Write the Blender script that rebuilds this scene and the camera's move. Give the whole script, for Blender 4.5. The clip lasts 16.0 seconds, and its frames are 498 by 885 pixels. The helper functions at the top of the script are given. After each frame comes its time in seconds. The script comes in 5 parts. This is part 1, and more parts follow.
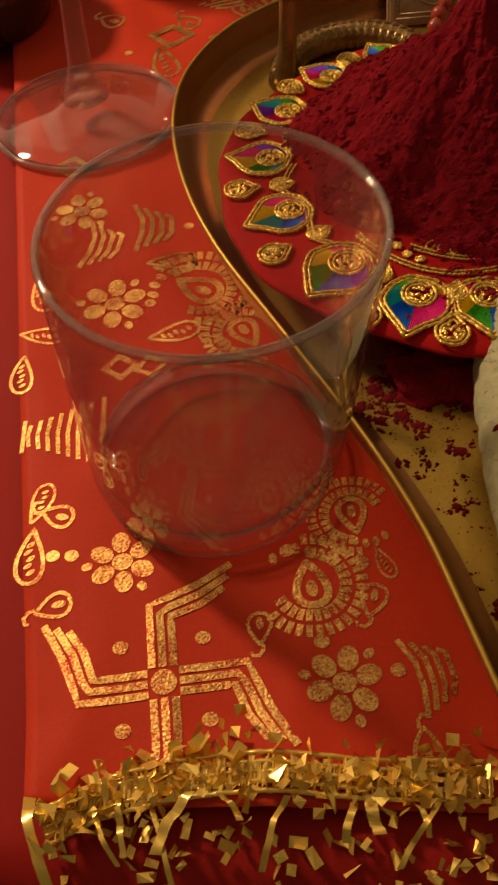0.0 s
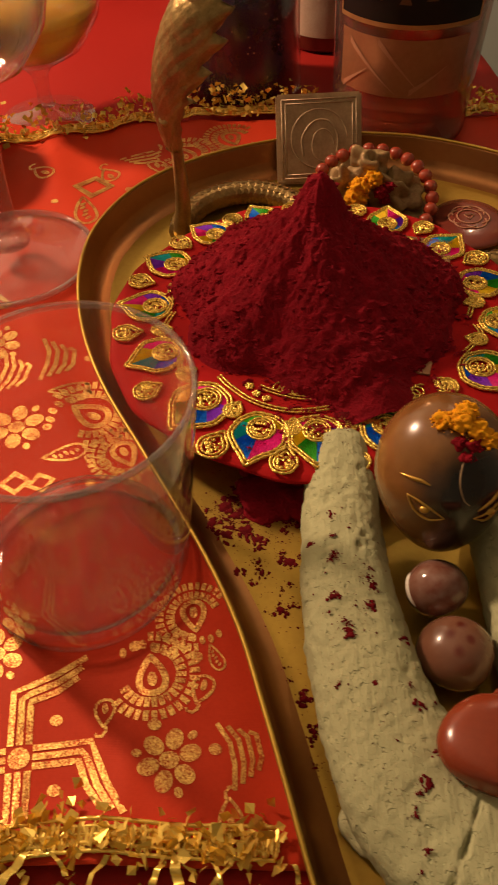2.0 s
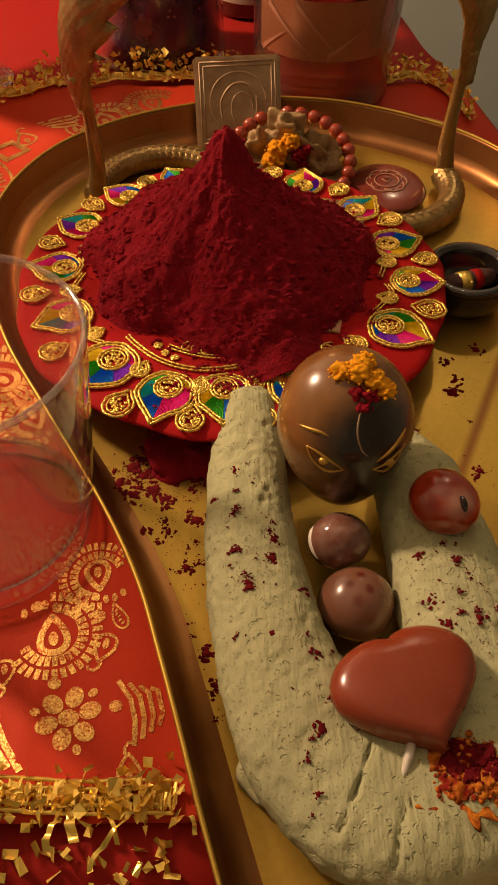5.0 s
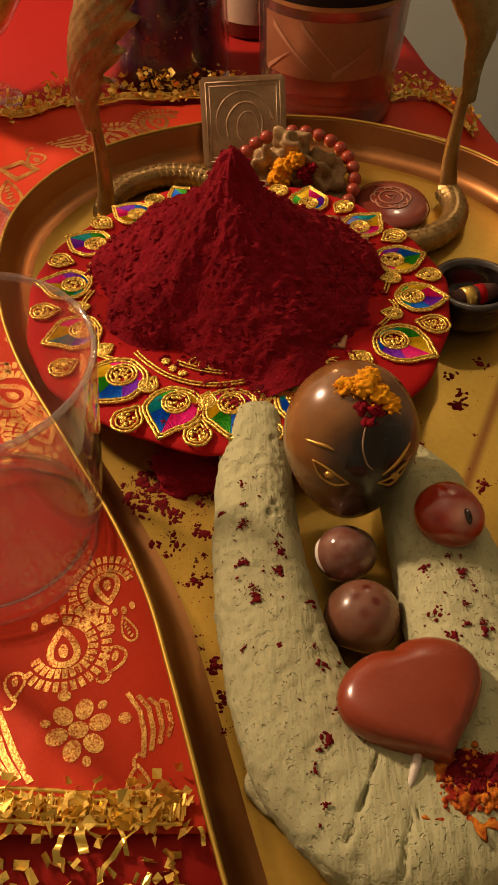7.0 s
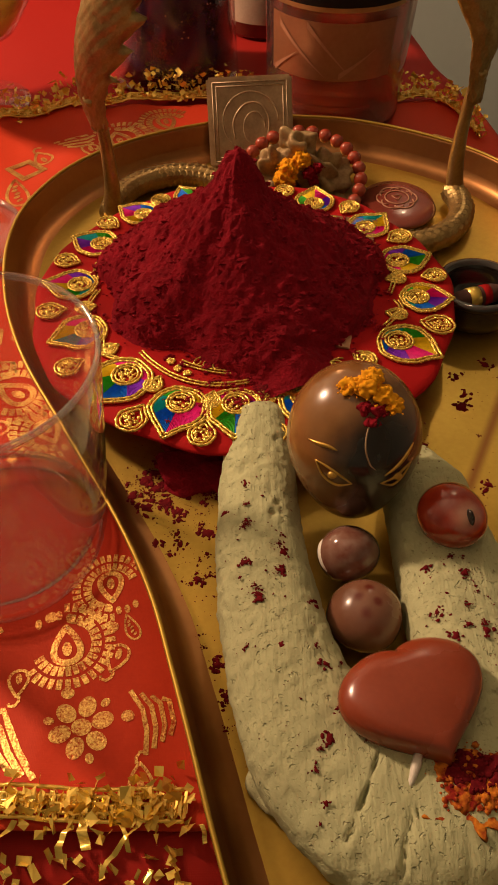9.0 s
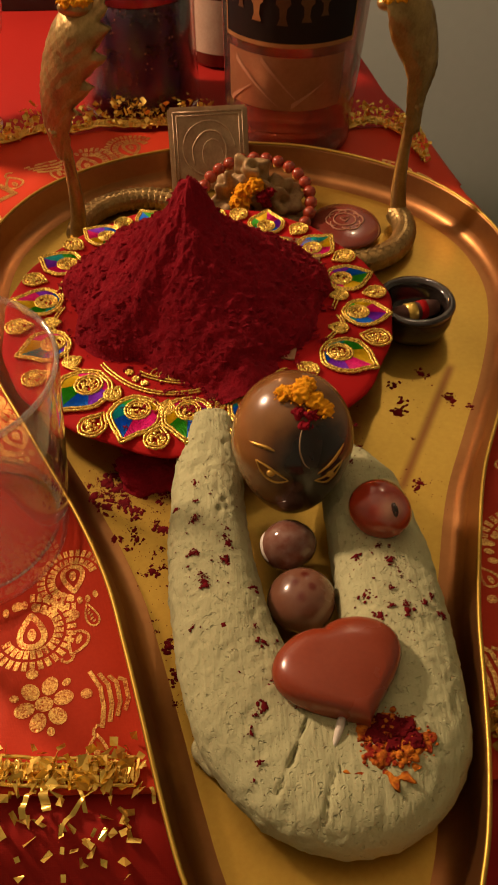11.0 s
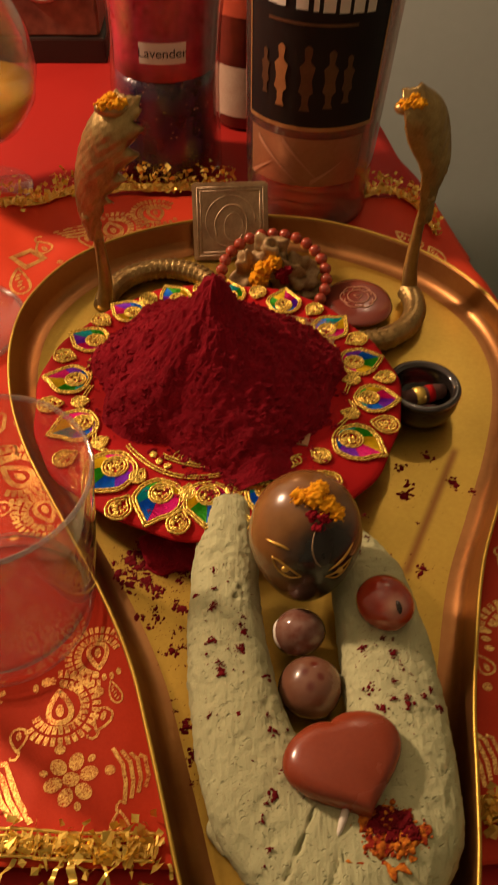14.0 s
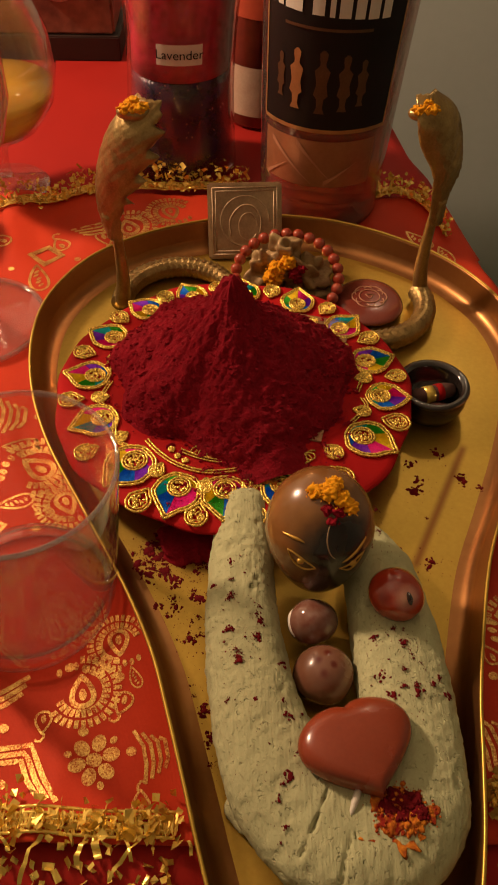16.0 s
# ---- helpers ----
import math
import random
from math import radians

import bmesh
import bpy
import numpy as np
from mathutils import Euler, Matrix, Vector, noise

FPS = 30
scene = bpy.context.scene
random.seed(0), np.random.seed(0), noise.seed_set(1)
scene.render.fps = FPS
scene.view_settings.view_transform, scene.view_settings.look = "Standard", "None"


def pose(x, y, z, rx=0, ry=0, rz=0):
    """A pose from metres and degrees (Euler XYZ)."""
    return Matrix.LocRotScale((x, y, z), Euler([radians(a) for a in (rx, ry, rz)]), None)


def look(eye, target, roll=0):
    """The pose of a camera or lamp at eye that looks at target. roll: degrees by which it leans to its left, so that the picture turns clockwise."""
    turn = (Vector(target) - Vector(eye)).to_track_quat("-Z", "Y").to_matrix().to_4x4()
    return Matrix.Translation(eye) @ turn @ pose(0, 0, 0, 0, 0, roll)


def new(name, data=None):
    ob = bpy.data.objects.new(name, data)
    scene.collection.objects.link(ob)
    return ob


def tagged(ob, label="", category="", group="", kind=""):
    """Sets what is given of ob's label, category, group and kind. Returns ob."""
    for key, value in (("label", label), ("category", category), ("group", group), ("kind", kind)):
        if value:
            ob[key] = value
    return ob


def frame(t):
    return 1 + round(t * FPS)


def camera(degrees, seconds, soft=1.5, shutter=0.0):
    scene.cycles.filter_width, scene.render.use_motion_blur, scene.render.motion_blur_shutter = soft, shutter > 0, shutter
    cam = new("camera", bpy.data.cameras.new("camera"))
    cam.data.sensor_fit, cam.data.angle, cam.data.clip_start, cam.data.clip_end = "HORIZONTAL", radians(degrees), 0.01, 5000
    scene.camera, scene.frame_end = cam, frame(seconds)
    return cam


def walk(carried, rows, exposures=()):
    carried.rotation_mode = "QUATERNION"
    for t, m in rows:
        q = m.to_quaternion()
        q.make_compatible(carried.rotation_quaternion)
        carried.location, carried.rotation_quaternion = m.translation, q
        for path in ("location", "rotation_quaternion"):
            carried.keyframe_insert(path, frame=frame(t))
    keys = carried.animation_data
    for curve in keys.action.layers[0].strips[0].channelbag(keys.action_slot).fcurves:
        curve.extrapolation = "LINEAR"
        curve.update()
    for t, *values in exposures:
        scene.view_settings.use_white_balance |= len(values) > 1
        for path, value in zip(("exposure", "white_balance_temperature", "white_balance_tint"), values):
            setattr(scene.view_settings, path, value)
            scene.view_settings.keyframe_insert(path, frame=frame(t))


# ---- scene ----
cam = camera(33.3, 16.0, 1.7, 0.5)
PATH = [
    (0, (0.0147, 0.0258, 0.2088), (-0.1012, 1.1270, -1.2604), -5.9),
    (0.5, (0.0184, 0.0230, 0.2125), (-0.0580, 1.1656, -1.2282), -4.3),
    (1, (0.0212, 0.0184, 0.2153), (-0.0764, 1.1868, -1.2034), -5.2),
    (1.5, (0.0276, 0.0129, 0.2263), (0.0110, 1.2208, -1.1610), -0.5),
    (2, (0.0589, 0.0055, 0.2539), (-0.0064, 1.2420, -1.1068), -2.8),
    (2.5, (0.0644, 0.0037, 0.2447), (0.0552, 1.2162, -1.1390), -0.8),
    (3, (0.0727, -0.0009, 0.2438), (0.0782, 1.2356, -1.1187), -0.6),
    (3.5, (0.0745, -0.0009, 0.2447), (0.1196, 1.2319, -1.1206), 0.8),
    (4, (0.0764, 0.0009, 0.2429), (0.1150, 1.2070, -1.1463), 0.1),
    (6.5, (0.0764, -0.0028, 0.2475), (0.1040, 1.2310, -1.1178), -0.4),
    (7, (0.0764, -0.0028, 0.2475), (0.0948, 1.2337, -1.1150), -0.9),
    (7.5, (0.0754, -0.0028, 0.2466), (0.0902, 1.2282, -1.1215), -0.8),
    (8, (0.0764, -0.0028, 0.2475), (0.0819, 1.2282, -1.1196), -1.0),
    (10.5, (0.0837, -0.0110, 0.2502), (0.0911, 1.2365, -1.1012), -1.6),
    (11, (0.0902, -0.0258, 0.2668), (0.1316, 1.2300, -1.0773), -0.4),
    (11.5, (0.0865, -0.0285, 0.2815), (0.1316, 1.2392, -1.0516), 0.1),
    (12, (0.0791, -0.0248, 0.2852), (0.0819, 1.2043, -1.0847), -1.0),
    (12.5, (0.0764, -0.0184, 0.2880), (0.0736, 1.1960, -1.0948), -1.0),
    (13, (0.0782, -0.0147, 0.2926), (0.0994, 1.1969, -1.0920), 0.3),
    (13.5, (0.0819, -0.0138, 0.2962), (0.1030, 1.2153, -1.0727), 0.4),
    (14, (0.0856, -0.0156, 0.3091), (0.1150, 1.2438, -1.0322), 0.7),
    (14.5, (0.0911, -0.0276, 0.3257), (0.1536, 1.2760, -0.9706), 1.9),
    (15, (0.0883, -0.0258, 0.3229), (0.1610, 1.2586, -0.9927), 2.3),
    (15.5, (0.0773, -0.0184, 0.3202), (0.1178, 1.2475, -1.0148), 1.5),
    (16, (0.0791, -0.0230, 0.3192), (0.1040, 1.2245, -1.0332), 1.1),
]
walk(cam, [(t, look(eye, target, roll)) for t, eye, target, roll in PATH], [(0, -0.66), (1.2, -0.46), (2.5, -0.05), (7.5, 0.03), (8, -0.02), (12, 0.03), (13, -0.10), (14.5, 0.04), (15, -0.06), (15.5, 0.05), (16, -0.10)])

# ---- light ----
world = bpy.data.worlds.new("room_air")
scene.world = world
world.use_nodes = True
world.node_tree.nodes["Background"].inputs[0].default_value = (1.0, 0.62, 0.33, 1)
world.node_tree.nodes["Background"].inputs[1].default_value = 0.045


def bulb(name, at, watts, radius, colour):
    data = bpy.data.lights.new(name, "POINT")
    data.energy, data.shadow_soft_size, data.color = watts, radius, colour
    ob = new(name, data)
    ob.location = at
    return ob


bulb("room_lamp_light", (-0.63, 0.68, 0.63), 46.0, 0.05, (1.0, 0.65, 0.42))
bulb("wall_lamp_light", (0.42, 1.16, 0.95), 3.0, 0.025, (1.0, 0.70, 0.44))
bulb("candle_light", (0.035, 0.563, 0.172), 0.25, 0.008, (1.0, 0.45, 0.15))


# ---- materials ----
def material(name, a, b=None, rough=0.5, metal=0.0, scale=60.0, fine=600.0, bump=0.15, depth=0.001, coat=0.0, spread=0.5,
             sheen=0.0, trans=0.0, sss=0.0, detail_mix=0.35, rvar=0.12, spec=0.5):
    """Principled surface whose colour goes from a to b by a coarse and a fine noise, with fine relief."""
    m = bpy.data.materials.new(name)
    m.use_nodes = True
    n, l = m.node_tree.nodes, m.node_tree.links
    p = n["Principled BSDF"]
    b = b or tuple(0.7 * v for v in a)
    co = n.new("ShaderNodeTexCoord")
    big, small = n.new("ShaderNodeTexNoise"), n.new("ShaderNodeTexNoise")
    big.inputs["Scale"].default_value, small.inputs["Scale"].default_value = scale, fine
    big.inputs["Detail"].default_value, small.inputs["Detail"].default_value = 6, 4
    for t in (big, small):
        l.new(co.outputs["Object"], t.inputs["Vector"])
    mix = n.new("ShaderNodeMix")
    mix.inputs[0].default_value = detail_mix
    l.new(big.outputs["Fac"], mix.inputs[2]), l.new(small.outputs["Fac"], mix.inputs[3])
    ramp = n.new("ShaderNodeValToRGB")
    ramp.color_ramp.elements[0].position, ramp.color_ramp.elements[1].position = 0.5 - spread / 2, 0.5 + spread / 2
    ramp.color_ramp.elements[0].color, ramp.color_ramp.elements[1].color = (*b, 1), (*a, 1)
    l.new(mix.outputs[0], ramp.inputs[0]), l.new(ramp.outputs[0], p.inputs["Base Color"])
    rr = n.new("ShaderNodeMapRange")
    rr.inputs["To Min"].default_value, rr.inputs["To Max"].default_value = max(0.02, rough - rvar), min(1, rough + rvar)
    l.new(big.outputs["Fac"], rr.inputs["Value"]), l.new(rr.outputs[0], p.inputs["Roughness"])
    bp = n.new("ShaderNodeBump")
    bp.inputs["Strength"].default_value, bp.inputs["Distance"].default_value = bump, depth
    l.new(mix.outputs[0], bp.inputs["Height"]), l.new(bp.outputs[0], p.inputs["Normal"])
    p.inputs["Metallic"].default_value = metal
    p.inputs["Coat Weight"].default_value = coat
    p.inputs["Sheen Weight"].default_value = sheen
    p.inputs["Transmission Weight"].default_value = trans
    p.inputs["Subsurface Weight"].default_value = sss
    p.inputs["Subsurface Scale"].default_value = 0.004
    p.inputs["Specular IOR Level"].default_value = spec
    return m


def weave(m, per_metre, depth):
    """Adds the crossing threads of a woven cloth to a material's relief."""
    n, l = m.node_tree.nodes, m.node_tree.links
    p = n["Principled BSDF"]
    co = n.new("ShaderNodeTexCoord")
    old = p.inputs["Normal"].links[0].from_socket
    for axis in ("X", "Y"):
        w = n.new("ShaderNodeTexWave")
        w.bands_direction = axis
        w.inputs["Scale"].default_value = per_metre / 3.14
        w.inputs["Distortion"].default_value = 0.6
        l.new(co.outputs["Object"], w.inputs["Vector"])
        bp = n.new("ShaderNodeBump")
        bp.inputs["Strength"].default_value, bp.inputs["Distance"].default_value = 0.35, depth
        l.new(w.outputs["Fac"], bp.inputs["Height"]), l.new(old, bp.inputs["Normal"])
        old = bp.outputs[0]
    l.new(old, p.inputs["Normal"])
    return m


def scarred(m):
    """Adds small dark pits and drawn-out smoothing streaks to dried clay."""
    n, l = m.node_tree.nodes, m.node_tree.links
    p = n["Principled BSDF"]
    co, mp = n.new("ShaderNodeTexCoord"), n.new("ShaderNodeMapping")
    mp.inputs["Scale"].default_value = (1.0, 0.10, 1.0)
    l.new(co.outputs["Object"], mp.inputs[0])
    old = p.inputs["Normal"].links[0].from_socket
    for source, scale, lo, hi, depth in ((mp.outputs[0], 620, 0.30, 0.75, 0.00030), (co.outputs["Object"], 420, 0.64, 0.69, 0.0010), (co.outputs["Object"], 1100, 0.62, 0.70, 0.00030)):
        t, r, bp = n.new("ShaderNodeTexNoise"), n.new("ShaderNodeMapRange"), n.new("ShaderNodeBump")
        t.inputs["Scale"].default_value = scale
        r.inputs["From Min"].default_value, r.inputs["From Max"].default_value = lo, hi
        r.inputs["To Min"].default_value, r.inputs["To Max"].default_value = 1.0, 0.0
        bp.inputs["Strength"].default_value, bp.inputs["Distance"].default_value = 0.7, depth
        l.new(source, t.inputs["Vector"]), l.new(t.outputs["Fac"], r.inputs["Value"])
        l.new(r.outputs[0], bp.inputs["Height"]), l.new(old, bp.inputs["Normal"])
        old = bp.outputs[0]
    l.new(old, p.inputs["Normal"])
    return m


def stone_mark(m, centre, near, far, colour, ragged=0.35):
    """Lays a soft-edged mark of another colour on a stone, round a place on it."""
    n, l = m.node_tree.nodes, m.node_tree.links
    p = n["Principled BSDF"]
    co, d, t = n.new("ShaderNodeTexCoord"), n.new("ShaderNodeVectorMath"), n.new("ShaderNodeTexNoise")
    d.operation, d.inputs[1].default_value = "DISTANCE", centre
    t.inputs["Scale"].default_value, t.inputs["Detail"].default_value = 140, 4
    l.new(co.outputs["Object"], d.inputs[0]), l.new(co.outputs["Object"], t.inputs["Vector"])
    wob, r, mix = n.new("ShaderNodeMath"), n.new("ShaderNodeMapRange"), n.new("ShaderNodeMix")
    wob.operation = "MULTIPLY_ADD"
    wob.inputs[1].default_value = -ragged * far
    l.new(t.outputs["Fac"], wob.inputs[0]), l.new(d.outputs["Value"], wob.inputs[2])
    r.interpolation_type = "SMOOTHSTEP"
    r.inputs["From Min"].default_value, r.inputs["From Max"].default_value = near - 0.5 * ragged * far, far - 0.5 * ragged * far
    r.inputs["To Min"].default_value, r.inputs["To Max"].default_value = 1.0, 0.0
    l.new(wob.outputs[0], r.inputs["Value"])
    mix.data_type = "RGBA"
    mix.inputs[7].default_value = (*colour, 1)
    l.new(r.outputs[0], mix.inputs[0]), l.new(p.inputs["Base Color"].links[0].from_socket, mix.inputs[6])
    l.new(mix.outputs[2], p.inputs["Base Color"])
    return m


def brown_streak(m, start, end, width, colour):
    """A brown streak with soft edges, along a straight line on a metal plate."""
    n, l = m.node_tree.nodes, m.node_tree.links
    p = n["Principled BSDF"]
    co, sub = n.new("ShaderNodeTexCoord"), n.new("ShaderNodeVectorMath")
    sub.operation, sub.inputs[1].default_value = "SUBTRACT", (*start, 0)
    l.new(co.outputs["Object"], sub.inputs[0])
    d = Vector((end[0] - start[0], end[1] - start[1], 0))
    long = d.length
    d.normalize()
    masks = []
    for axis, lo, hi in ((Vector((-d.y, d.x, 0)), 0.0, width), (d, 0.46 * long, 0.54 * long)):
        dot_node, shift, size, r = n.new("ShaderNodeVectorMath"), n.new("ShaderNodeMath"), n.new("ShaderNodeMath"), n.new("ShaderNodeMapRange")
        dot_node.operation, dot_node.inputs[1].default_value = "DOT_PRODUCT", axis
        l.new(sub.outputs[0], dot_node.inputs[0])
        shift.operation, shift.inputs[1].default_value = "SUBTRACT", 0.0 if not masks else 0.5 * long
        l.new(dot_node.outputs["Value"], shift.inputs[0])
        size.operation = "ABSOLUTE"
        l.new(shift.outputs[0], size.inputs[0])
        r.interpolation_type = "SMOOTHSTEP"
        r.inputs["From Min"].default_value, r.inputs["From Max"].default_value = lo, hi
        r.inputs["To Min"].default_value, r.inputs["To Max"].default_value = 0.85 if not masks else 1.0, 0.0
        l.new(size.outputs[0], r.inputs["Value"])
        masks.append(r.outputs[0])
    both, mix = n.new("ShaderNodeMath"), n.new("ShaderNodeMix")
    both.operation = "MULTIPLY"
    l.new(masks[0], both.inputs[0]), l.new(masks[1], both.inputs[1])
    mix.data_type = "RGBA"
    mix.inputs[7].default_value = (*colour, 1)
    l.new(both.outputs[0], mix.inputs[0]), l.new(p.inputs["Base Color"].links[0].from_socket, mix.inputs[6])
    l.new(mix.outputs[2], p.inputs["Base Color"])
    return m


def clear_glass(name, tint=(0.95, 0.93, 0.9), gloss=0.03, haze=0.045):
    """Thin clear glass: what is behind shows through, a gloss lies on it, and a pale diffuse film stands in for greyish
    reflections.
    """
    m = bpy.data.materials.new(name)
    m.use_nodes = True
    n, l = m.node_tree.nodes, m.node_tree.links
    n.remove(n["Principled BSDF"])
    t, g, f, mx = n.new("ShaderNodeBsdfTransparent"), n.new("ShaderNodeBsdfGlossy"), n.new("ShaderNodeLayerWeight"), n.new("ShaderNodeMixShader")
    t.inputs[0].default_value = (*tint, 1)
    g.inputs["Roughness"].default_value = gloss
    power, rng = n.new("ShaderNodeMath"), n.new("ShaderNodeMapRange")
    power.operation, power.inputs[1].default_value = "POWER", 2.6
    rng.inputs["To Min"].default_value, rng.inputs["To Max"].default_value = 0.03, 0.9
    f.inputs[0].default_value = 0.5
    film, veil = n.new("ShaderNodeBsdfDiffuse"), n.new("ShaderNodeMixShader")
    film.inputs[0].default_value = (0.62, 0.55, 0.5, 1)
    veil.inputs[0].default_value = haze
    l.new(t.outputs[0], veil.inputs[1]), l.new(film.outputs[0], veil.inputs[2])
    l.new(f.outputs["Facing"], power.inputs[0]), l.new(power.outputs[0], rng.inputs["Value"])
    l.new(rng.outputs[0], mx.inputs[0]), l.new(veil.outputs[0], mx.inputs[1]), l.new(g.outputs[0], mx.inputs[2])
    l.new(mx.outputs[0], n["Material Output"].inputs[0])
    return m


def glow(name, colour, strength):
    m = bpy.data.materials.new(name)
    m.use_nodes = True
    p = m.node_tree.nodes["Principled BSDF"]
    p.inputs["Base Color"].default_value = (*colour, 1)
    p.inputs["Emission Color"].default_value, p.inputs["Emission Strength"].default_value = (*colour, 1), strength
    return m


RED_CLOTH = weave(material("red_satin_cloth", (0.62, 0.056, 0.018), (0.46, 0.033, 0.012), 0.58, 0, 25, 900, 0.25, 0.0006, spread=0.7, spec=0.12), 1900, 0.00003)
PLAIN_CLOTH = weave(material("plain_red_cloth", (0.36, 0.016, 0.010), (0.28, 0.011, 0.008), 0.65, 0, 14, 700, 0.2, 0.0006, spread=0.7, spec=0.15), 1700, 0.00003)
GOLD_THREAD = material("woven_gold_thread", (0.88, 0.62, 0.17), (0.42, 0.07, 0.02), 0.34, 0.80, 160, 1500, 0.9, 0.0005, spread=0.24, detail_mix=0.62, rvar=0.14)
GOLD_CORD = material("gold_embroidery_cord", (1.0, 0.78, 0.17), (0.66, 0.40, 0.06), 0.26, 0.66, 900, 2500, 0.8, 0.0005, spread=0.4)
FOIL = material("gold_foil", (1.0, 0.80, 0.20), (0.86, 0.54, 0.08), 0.24, 0.55, 90, 500, 0.25, 0.0006, rvar=0.1)
BRASS = brown_streak(material("worn_brass", (0.60, 0.42, 0.075), (0.38, 0.235, 0.038), 0.40, 0.80, 22, 480, 0.14, 0.0004, spread=0.7, rvar=0.16), (0.196, 0.267), (0.160, 0.192), 0.0036, (0.22, 0.08, 0.022))
# Browner and darker than the brass of the tray's floor.
BRASS_WALL = material("brown_brass_side", (0.44, 0.215, 0.075), (0.27, 0.115, 0.038), 0.38, 0.92, 25, 300, 0.12, 0.0004, spread=0.8)
OLD_BRASS = material("old_cast_brass", (0.54, 0.38, 0.14), (0.22, 0.13, 0.045), 0.34, 0.72, 110, 900, 0.5, 0.0008, spread=0.5)
KUMKUM = material("red_kumkum_powder", (0.33, 0.009, 0.022), (0.15, 0.004, 0.010), 0.95, 0, 170, 900, 1.0, 0.0022, spread=0.6, spec=0.12)
CRUMB = material("pressed_kumkum_crumb", (0.17, 0.007, 0.012), (0.08, 0.004, 0.006), 0.9, 0, 300, 1500, 0.7, 0.0005, spec=0.1)
TURMERIC = material("turmeric_powder", (0.88, 0.43, 0.012), (0.66, 0.24, 0.008), 0.95, 0, 240, 1100, 0.8, 0.001, spec=0.15)
SPICE = material("kumkum_on_turmeric", (0.60, 0.20, 0.02), (0.22, 0.014, 0.008), 0.95, 0, 190, 800, 0.9, 0.0012, spread=0.2, spec=0.15)
MAT_RED = material("red_felt", (0.44, 0.008, 0.009), (0.34, 0.005, 0.006), 0.8, 0, 60, 1200, 0.3, 0.0005, spec=0.15)
CLAY = scarred(material("grey_dry_clay", (0.49, 0.505, 0.285), (0.38, 0.385, 0.215), 0.9, 0, 60, 900, 0.45, 0.0008, spread=0.7, spec=0.2, detail_mix=0.45))
COPPER = material("dull_copper_plate", (0.42, 0.22, 0.11), (0.28, 0.13, 0.06), 0.45, 0.6, 60, 400, 0.2, 0.0004)
EGG = material("brown_tiger_stone", (0.29, 0.135, 0.036), (0.13, 0.050, 0.014), 0.24, 0, 30, 160, 0.05, 0.0003, coat=0.35, spread=0.5)
BLACK_PAINT = material("black_pigment", (0.014, 0.011, 0.010), (0.03, 0.018, 0.012), 0.28, 0, 90, 600, 0.1, 0.0003, coat=0.2)
GOLD_PAINT = material("gold_paint", (0.75, 0.48, 0.10), (0.45, 0.25, 0.05), 0.35, 0.8, 300, 900, 0.3, 0.0003)
JASPER = material("polished_red_jasper", (0.265, 0.046, 0.016), (0.21, 0.033, 0.011), 0.26, 0, 45, 700, 0.06, 0.0002, coat=0.12)
CARNELIAN = material("carnelian_stone", (0.46, 0.050, 0.014), (0.24, 0.018, 0.008), 0.1, 0, 70, 260, 0.06, 0.0004, coat=0.8, sss=0.2)
PALE_AGATE = material("pale_agate", (0.62, 0.36, 0.25), (0.45, 0.17, 0.10), 0.12, 0, 90, 260, 0.04, 0.0002, coat=0.6, sss=0.2)
AGATE = material("banded_agate", (0.28, 0.17, 0.13), (0.15, 0.040, 0.022), 0.1, 0, 60, 260, 0.03, 0.0002, coat=0.8, spread=0.3)
BROWN_STONE = material("brown_quartz_pebble", (0.27, 0.13, 0.075), (0.18, 0.07, 0.042), 0.26, 0, 60, 260, 0.10, 0.0006, coat=0.4)
WHITE = material("white_shell", (0.80, 0.76, 0.66), (0.62, 0.56, 0.46), 0.5, 0, 200, 700, 0.2, 0.0003)
BEAD = material("carnelian_beads", (0.42, 0.065, 0.026), (0.26, 0.030, 0.014), 0.2, 0, 90, 500, 0.04, 0.0002, coat=0.6, sss=0.2)
BLACK_CERAMIC = material("black_glazed_bowl", (0.014, 0.012, 0.012), (0.03, 0.022, 0.018), 0.16, 0, 50, 300, 0.05, 0.0003, coat=0.5)
PYRITE = material("embossed_metal_plate", (0.60, 0.43, 0.25), (0.30, 0.19, 0.10), 0.40, 0.3, 120, 700, 0.4, 0.0006)
DISC = material("engraved_red_stone", (0.22, 0.045, 0.028), (0.15, 0.028, 0.018), 0.22, 0, 60, 500, 0.05, 0.0003, coat=0.4)
ENGRAVE = material("engraved_line", (0.50, 0.24, 0.13), (0.36, 0.15, 0.08), 0.6)
GLASS = clear_glass("clear_drinking_glass", (0.97, 0.955, 0.95), 0.03, 0.032)
# Stronger pale film, painting in the bright highlights of lips, edges and stems.
GLASS_LIP = clear_glass("bright_glass_lip", (0.93, 0.91, 0.90), 0.06, 0.09)
GLASS_BASE = clear_glass("thick_glass_base", (0.95, 0.86, 0.84), 0.05, 0.015)
JAR_GLASS = clear_glass("jar_glass", (0.98, 0.96, 0.97), 0.04, 0.008)
BOTTLE_GLASS = clear_glass("bottle_glass", (0.93, 0.85, 0.8), 0.03)
WHISKY = material("amber_spirit", (0.70, 0.20, 0.09), (0.52, 0.11, 0.05), 0.1, 0, 16, 90, 0.0, 0.0002, trans=0.8)
LABEL_BLACK = material("black_paper_label", (0.010, 0.008, 0.008), (0.016, 0.011, 0.010), 0.5, 0, 40, 600, 0.05, 0.0002, spec=0.2)
